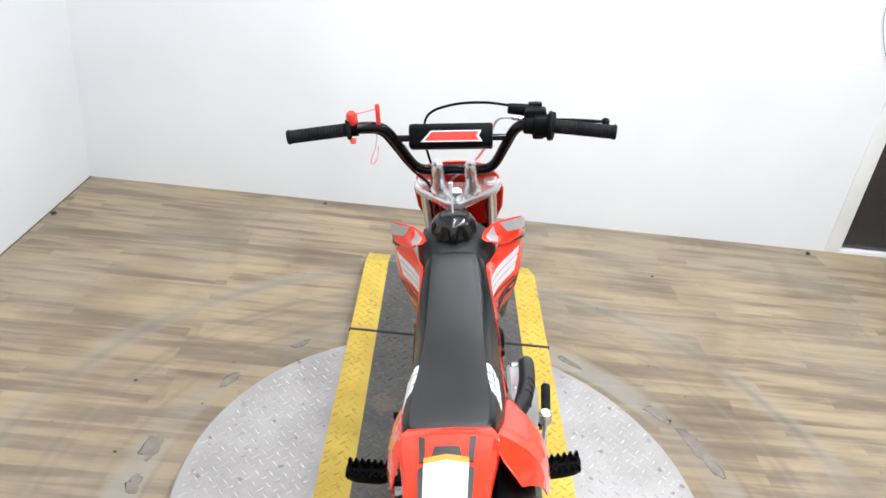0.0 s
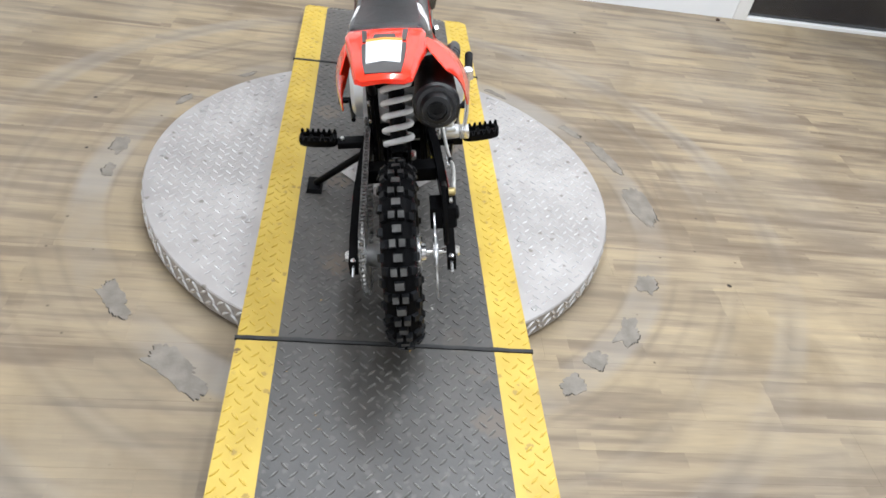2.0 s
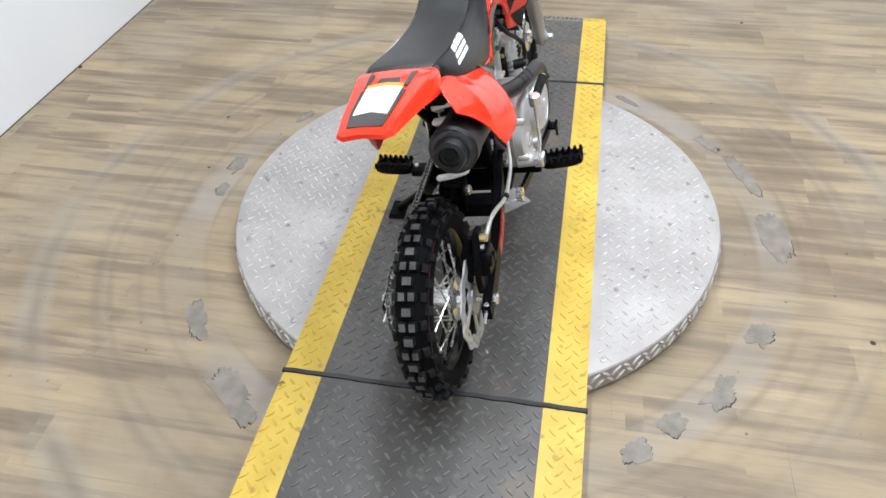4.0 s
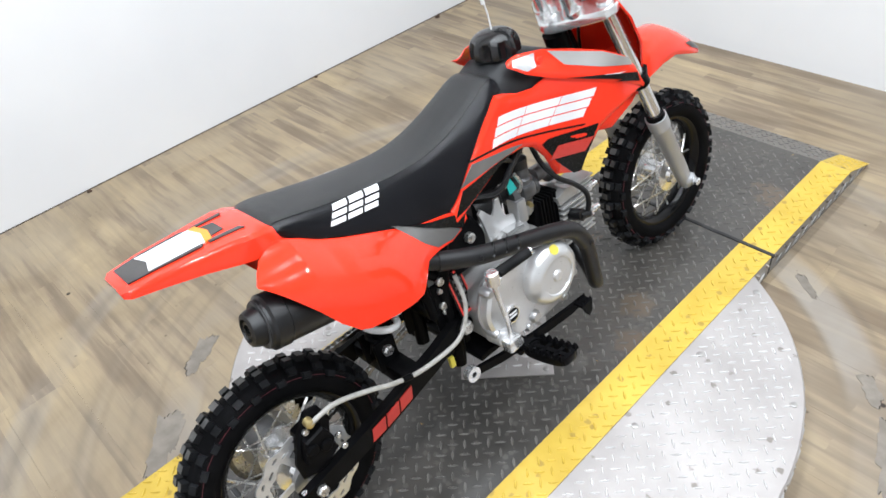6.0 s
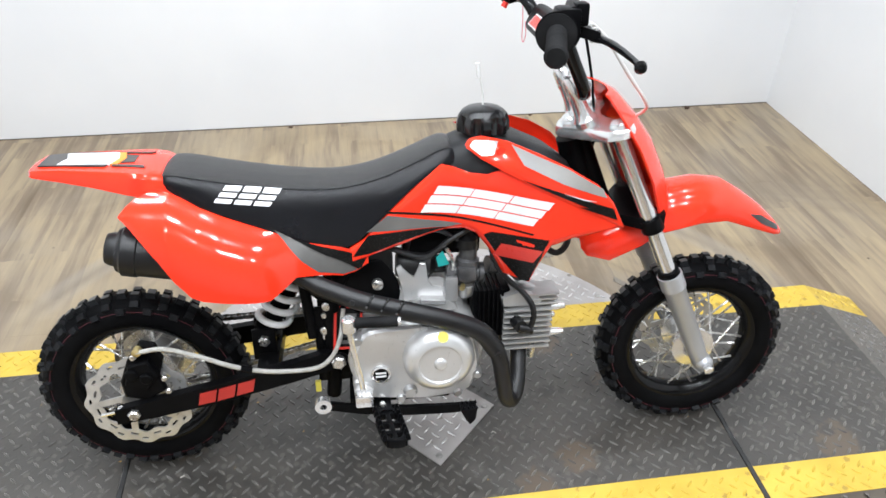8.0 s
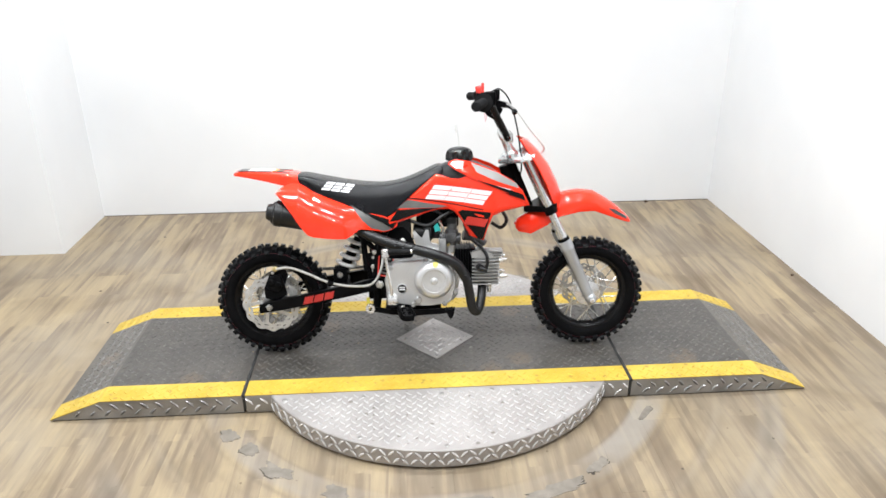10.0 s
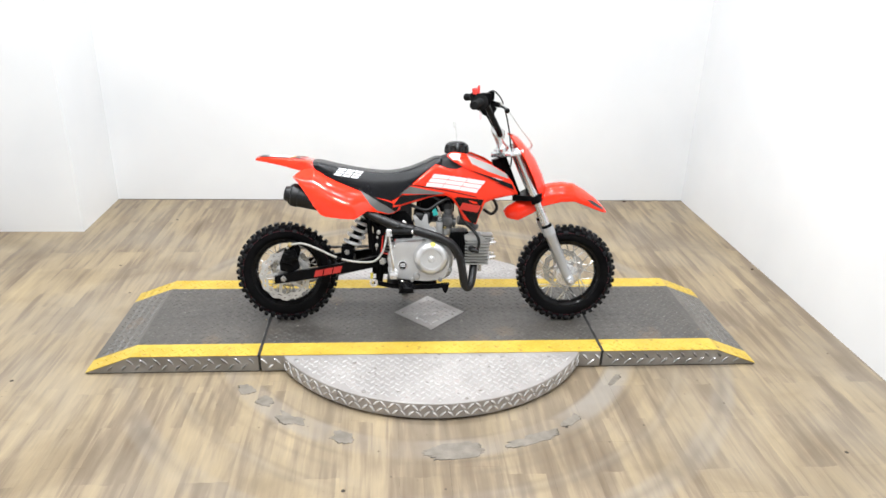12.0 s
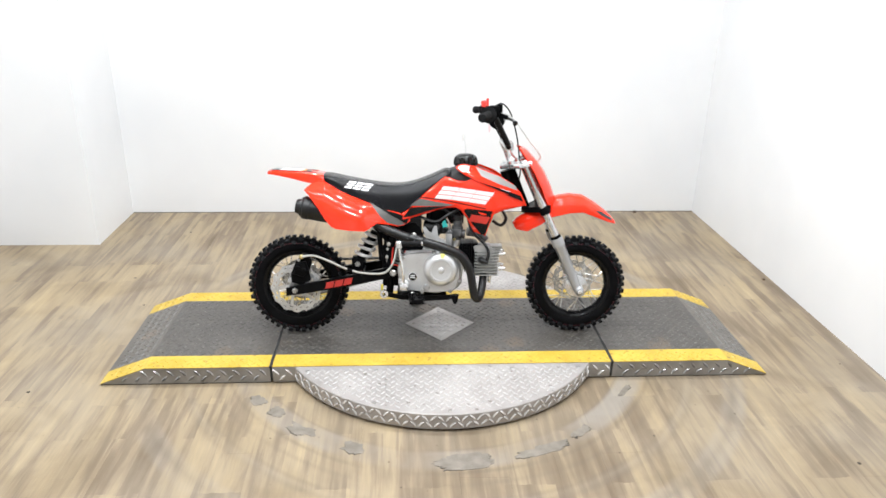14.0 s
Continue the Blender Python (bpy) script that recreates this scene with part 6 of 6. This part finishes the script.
pad_decal([(0.060, -0.015), (0.040, 0.008), (-0.064, 0.008), (-0.058, -0.003), (-0.066, -0.015)], 0.0008, DECAL_WHITE, "white slanted outline")
pad_decal([(0.053, -0.0125), (0.038, 0.0055), (-0.058, 0.0055), (-0.053, -0.003), (-0.059, -0.0125)], 0.0014, DECAL_RED, "red slanted block")
for s in (-1, 1):
    bm = bmesh.new()
    a, b = Vector((0.164, s * 0.206, 0.857)), Vector((0.137, s * 0.324, 0.852))
    way = (b - a).normalized()
    n = (b - a).length
    prof = [(0.0, 0.0142), (0.004, 0.0142)]
    for k in range(18):
        x = 0.006 + (n - 0.014) * k / 17
        prof += [(x, 0.0132), (x + 0.0022, 0.0143), (x + 0.0044, 0.0132)]
    prof += [(n - 0.003, 0.0155), (n, 0.0148), (n + 0.003, 0.012), (n + 0.003, 0.0005)]
    grip = fpart("grip", lathe(prof, a, way, 22), GRIP, handlebar, "ribbed black rubber grip", sharp=30)
    fpart("grip_flange", lathe([(-0.005, 0.012), (-0.005, 0.027 if s < 0 else 0.021), (0.002, 0.028 if s < 0 else 0.021), (0.004, 0.018)], a, way, 26), GRIP, grip)
# throttle housing, brake lever, kill switch, cables
bm = bmesh.new()
add_lathe(bm, [(-0.052, 0.012), (-0.050, 0.0175), (-0.030, 0.0185), (-0.028, 0.0225), (-0.004, 0.0235), (0.0, 0.019)], (0.165, -0.200, 0.857), (-0.2, -1, 0), 22)
add_lathe(bm, [(-0.004, 0.012), (-0.004, 0.029), (0.001, 0.030), (0.003, 0.018)], (0.165, -0.202, 0.857), (-0.2, -1, 0), 26)
add_tube(bm, [(0.205, -0.118, 0.882), (0.200, -0.150, 0.880), (0.192, -0.182, 0.876)], (0.0105, 0.0135), 14)
add_box(bm, 0.168, -0.194, 0.846, 0.202, -0.150, 0.888, bevel=0.007)
add_box(bm, 0.194, -0.186, 0.862, 0.214, -0.158, 0.894, bevel=0.005)
add_box(bm, 0.160, -0.190, 0.830, 0.182, -0.166, 0.852, bevel=0.006)
throttle = fpart("throttle_housing", bm, BLACK, handlebar, "black throttle and brake housing", sharp=35)
bm = bmesh.new()
add_lathe(bm, [(-0.011, 0.0125), (-0.011, 0.0175), (0.011, 0.0175), (0.011, 0.0125)], (0.178, -0.166, 0.858), (-0.15, -1, 0), 18)
add_loft(bm, [[(x, y - w, z - 0.008), (x + 0.004, y + w, z - 0.008), (x + 0.004, y + w, z + 0.008), (x, y - w, z + 0.008)] for x, y, z, w in ((0.190, -0.160, 0.858, 0.014), (0.212, -0.166, 0.852, 0.013), (0.232, -0.176, 0.846, 0.009))])
perch = fpart("lever_perch", bm, BLACK, throttle, "black lever perch clamped to the bar", sharp=35)
fpart("pivot_bolt", lathe([(0, 0.006), (0.020, 0.006), (0.021, 0.004), (0.021, 0.0004)], (0.226, -0.172, 0.838), (0, 0, 1), 8), ZINC, perch, sharp=20)
fpart("cable_adjuster", lathe([(0, 0.0065), (0.012, 0.0065), (0.013, 0.0045), (0.026, 0.0045), (0.027, 0.003)], (0.222, -0.150, 0.852), (0.25, 1, 0.12), 12), ZINC, perch, "knurled steel cable adjuster", sharp=25)
bm = bmesh.new()
loops = []
for x, y, z, w, h in ((0.216, -0.160, 0.847, 0.008, 0.008), (0.232, -0.178, 0.845, 0.010, 0.009), (0.243, -0.205, 0.842, 0.0075, 0.010), (0.248, -0.250, 0.839, 0.0055, 0.010), (0.249, -0.290, 0.837, 0.0048, 0.008), (0.247, -0.314, 0.836, 0.0042, 0.006)):
    loops.append([(x + w * math.cos(a), y, z + h * 0.5 * math.sin(a)) for a in (2 * math.pi * k / 10 for k in range(10))])
add_loft(bm, loops)
add_lathe(bm, [(-0.009, 0.002), (-0.007, 0.0062), (0, 0.0088), (0.007, 0.0062), (0.009, 0.002)], (0.247, -0.319, 0.836), (0.0, -1, 0), 14)
fpart("brake_lever", bm, GLOSS_BLACK, throttle, "black front brake lever with ball end")
bm = bmesh.new()
add_lathe(bm, [(-0.009, 0.012), (-0.009, 0.0175), (0.009, 0.0175), (0.009, 0.012)], (0.172, 0.196, 0.858), (-0.12, 1, 0), 18)
switch = fpart("kill_switch", bm, BLACK, handlebar, "black switch clamp")
fpart("switch_button", lathe([(0, 0.011), (0.020, 0.0115), (0.026, 0.008), (0.026, 0.0005)], (0.168, 0.196, 0.868), (-0.25, 0, 1), 16), DECAL_RED, switch, "red stop button")
fpart("switch_button", lathe([(0, 0.006), (0.010, 0.006), (0.010, 0.0005)], (0.158, 0.196, 0.840), (-0.6, 0, -1), 12), DECAL_RED, switch)
fpart("choke_tab", box(0.172, 0.140, 0.862, 0.182, 0.149, 0.905, bevel=0.003), DECAL_RED, handlebar, "red plastic tab")
fpart("lanyard", tube([(0.162, 0.196, 0.888), (0.168, 0.170, 0.892), (0.176, 0.146, 0.896)], 0.0016, 6), PINK, handlebar, "pink cord")
fpart("key_cord", tube([(0.180, 0.150, 0.862), (0.182, 0.152, 0.835), (0.184, 0.158, 0.808), (0.186, 0.170, 0.780), (0.188, 0.166, 0.772), (0.190, 0.156, 0.786), (0.188, 0.152, 0.812)], 0.0008, 6), PINK, handlebar, "thin pink cord loop")
bm = bmesh.new()
add_tube(bm, [(0.200, -0.130, 0.888), (0.215, -0.07, 0.892), (0.235, 0.0, 0.882), (0.262, 0.055, 0.85), (0.285, 0.065, 0.78), (0.298, 0.05, 0.70), (0.300, 0.035, 0.60), (0.24, 0.04, 0.53), (0.13, 0.0, 0.50)], 0.0028, 8)
fpart("throttle_cable", bm, BLACK, None, "black throttle cable")
bm = bmesh.new()
add_tube(bm, [(0.229, -0.124, 0.855), (0.246, -0.100, 0.848), (0.278, -0.085, 0.818), (0.318, -0.070, 0.765), (0.360, -0.045, 0.715), (0.372, -0.02, 0.69), (0.352, 0.02, 0.66)], 0.0030, 8)
fpart("front_brake_hose", bm, CLEAR, None, "pale milky front brake hose")
fpart("front_hose_run", tube([(0.352, 0.02, 0.66), (0.375, 0.06, 0.58), (0.415, 0.088, 0.46), (0.455, 0.092, 0.36), (0.482, 0.085, 0.31)], 0.0036, 8), MATT, None, "black brake hose along the fork")
fpart("kill_switch_wire", tube([(0.176, 0.190, 0.846), (0.190, 0.148, 0.838), (0.208, 0.124, 0.800), (0.232, 0.105, 0.757), (0.252, 0.088, 0.725), (0.28, 0.06, 0.68), (0.285, 0.04, 0.60)], 0.0028, 8), BLACK, None, "black switch wire")

# front number plate: a curved shield in front of the fork
NP = [(0.296, 0.730, 0.062, 0.018), (0.306, 0.723, 0.071, 0.026), (0.330, 0.692, 0.094, 0.036), (0.362, 0.645, 0.106, 0.044), (0.392, 0.585, 0.103, 0.044), (0.412, 0.535, 0.085, 0.042), (0.424, 0.500, 0.070, 0.036)]
bm = bmesh.new()
loops = []
for x, z, w, d in NP:
    outer = [(x + d * 0.6 - d * abs(t) ** 2.2, w * t, z) for t in [k / 6 for k in range(-6, 7)]]
    inner = [(px - 0.003, py * 0.97, z - 0.001) for px, py, z in outer[::-1]]
    loops.append(outer + inner)
add_loft(bm, loops)
plate = fpart("front_number_plate", bm, RED, None, "red plastic front number plate", sharp=45)
# front fender
FF = [(0.280, 0.432, 0.444, 0.026), (0.290, 0.420, 0.456, 0.038), (0.330, 0.414, 0.480, 0.050), (0.385, 0.445, 0.510, 0.058), (0.415, 0.470, 0.538, 0.060), (0.445, 0.478, 0.548, 0.062), (0.490, 0.489, 0.555, 0.062), (0.540, 0.491, 0.550, 0.059), (0.580, 0.476, 0.528, 0.052), (0.620, 0.461, 0.500, 0.046), (0.648, 0.450, 0.476, 0.038), (0.666, 0.445, 0.456, 0.026), (0.671, 0.444, 0.450, 0.018)]
bm = bmesh.new()
loops = []
for x, low, high, w in FF:
    outer = [(x, w * math.sin(a) / math.sin(radians(80)), low + (high - low) * ((math.cos(a) - math.cos(radians(80))) / (1 - math.cos(radians(80)))) ** 0.65) for a in [radians(-80 + 160 * k / 14) for k in range(15)]]
    inner = [(x, y * 0.955, z - 0.003) for _, y, z in outer[::-1]]
    loops.append(outer + inner)
add_loft(bm, loops)
fender = fpart("front_fender", bm, RED, None, "red plastic front fender", sharp=50)
for s in (-1, 1):
    bm = bmesh.new()
    def fy(x, z, s=s):
        low, high, w = (float(np.interp(x, [r[0] for r in FF], [r[k] for r in FF])) for k in (1, 2, 3))
        f = min(max((z - low) / max(high - low, 1e-4), 0.0), 1.0) ** (1 / 0.65)
        c = math.cos(radians(80)) + f * (1 - math.cos(radians(80)))
        return w * math.sin(math.acos(min(c, 1.0))) / math.sin(radians(80)) + 0.0006
    fpart("fender_graphic", sheet([(0.588, 0.496), (0.612, 0.490), (0.655, 0.463)], [(0.588, 0.4945), (0.612, 0.476), (0.655, 0.455)], fy, s, 0.0006, 14, 3, 0.0005), DECAL_DARK, fender, "charcoal graphic at the tip")

# ---- floor planks and torn patches ----
PLANK_W, PLANK_L, GAP = 0.152, 0.92, 0.00012
plank_mesh = finish(box(-PLANK_W / 2 + GAP, -PLANK_L / 2 + GAP, -0.004, PLANK_W / 2 - GAP, PLANK_L / 2 - GAP, 0.0), "plank", PLANK)
col = 0
x = WALL_FRONT + 0.02 - PLANK_W / 2
while x > WALL_LEFT - PLANK_W / 2:
    y = WALL_SIDE + 0.5 * PLANK_L + 0.05 - ((col * 0.37) % 1.0) * PLANK_L
    while y > WALL_BACK - PLANK_L / 2:
        y0, y1 = max(y - PLANK_L / 2, WALL_BACK - 0.02), min(y + PLANK_L / 2, WALL_SIDE + 0.02)
        if y1 - y0 > PLANK_L - 0.001:
            plank = new("plank", plank_mesh)
            plank.parent, plank.location = floor, (x, y, 0)
        elif y1 - y0 > 0.02:
            half = (y1 - y0) / 2 - GAP
            plank = new("plank", finish(box(-PLANK_W / 2 + GAP, -half, -0.004, PLANK_W / 2 - GAP, half, 0.0), "plank", PLANK))
            plank.parent, plank.location = floor, (x, (y0 + y1) / 2, 0)
        y -= PLANK_L
    x -= PLANK_W
    col += 1


def torn_patch(x, y, length, width, seed):
    """A spot where the printed layer has torn away along the worn ring: bared grey backing with a ragged dark edge on its outer side."""
    rnd = random.Random(seed)
    turn = math.atan2(y, x) + math.pi / 2 + rnd.uniform(-0.15, 0.15)
    waves = [(k, rnd.uniform(0.10, 0.34) / k ** 0.7, rnd.uniform(0, 6.28)) for k in (2, 3, 5, 7)]
    rough, n = [], 72
    level = 0.0
    for _ in range(n):
        level = 0.5 * level + rnd.uniform(-0.13, 0.13)
        rough.append(level)
    out = Vector((x, y)).normalized()
    for z, material, name in ((0.0006, PATCH_EDGE, "torn_edge"), (0.0011, PATCH, "torn_patch")):
        loop = []
        for k in range(n):
            a = 2 * math.pi * k / n
            e = 1 + rough[k] + sum(w * math.cos(f * a + p) for f, w, p in waves)
            u, v = math.copysign(abs(math.cos(a)) ** 0.8, math.cos(a)) * length * 0.45 * e, math.copysign(abs(math.sin(a)) ** 0.8, math.sin(a)) * width * 0.42 * e
            slip = out * (0.0036 * max(math.sin(2.0 * a + seed), 0.0) ** 0.7 if name == "torn_edge" else 0.0)
            loop.append((x + slip.x + u * math.cos(turn) - v * math.sin(turn), y + slip.y + u * math.sin(turn) + v * math.cos(turn)))
        bm = bmesh.new()
        add_loft(bm, [[(px, py, zz) for px, py in loop] for zz in (0.0, z)])
        part(name, bm, material, floor)


for n, (px, py, length, width) in enumerate((
        (0.040, -0.775, 0.22, 0.075), (0.300, -0.722, 0.19, 0.055), (0.440, -0.632, 0.075, 0.045), (0.655, -0.397, 0.10, 0.022), (-0.310, -0.695, 0.085, 0.060),
        (-0.488, -0.594, 0.105, 0.060), (-0.582, -0.492, 0.075, 0.050), (-0.656, -0.420, 0.075, 0.055), (-0.662, 0.432, 0.16, 0.085), (-0.468, 0.606, 0.13, 0.06),
        (0.136, 0.752, 0.10, 0.048), (0.010, 0.749, 0.06, 0.040), (0.415, 0.633, 0.085, 0.030), (0.617, 0.466, 0.07, 0.022))):
    torn_patch(px, py, length, width, n)


# ---- crumbs on the floor along the walls ----
DIRT = surface("brown_dirt", (0.05, 0.03, 0.02), (0.10, 0.06, 0.04), 0.9, scale=60)
for n, (px, py, size) in enumerate(((1.625, -1.62, 0.011), (1.30, 1.565, 0.012), (0.62, 1.575, 0.008), (-0.35, 1.57, 0.009), (1.634, 0.55, 0.007))):
    rnd = random.Random(40 + n)
    bm = bmesh.new()
    bmesh.ops.create_icosphere(bm, subdivisions=2, radius=size)
    for v in bm.verts:
        v.co *= rnd.uniform(0.7, 1.15)
        v.co.z = max(v.co.z * 0.7, -size * 0.3) + size * 0.3
    crumb = part("dirt_crumb", bm, DIRT)
    crumb.location = (px, py, 0.0)
    tagged(crumb, "small brown crumb of dirt beside the wall", "dirt", "crumbs along the walls")
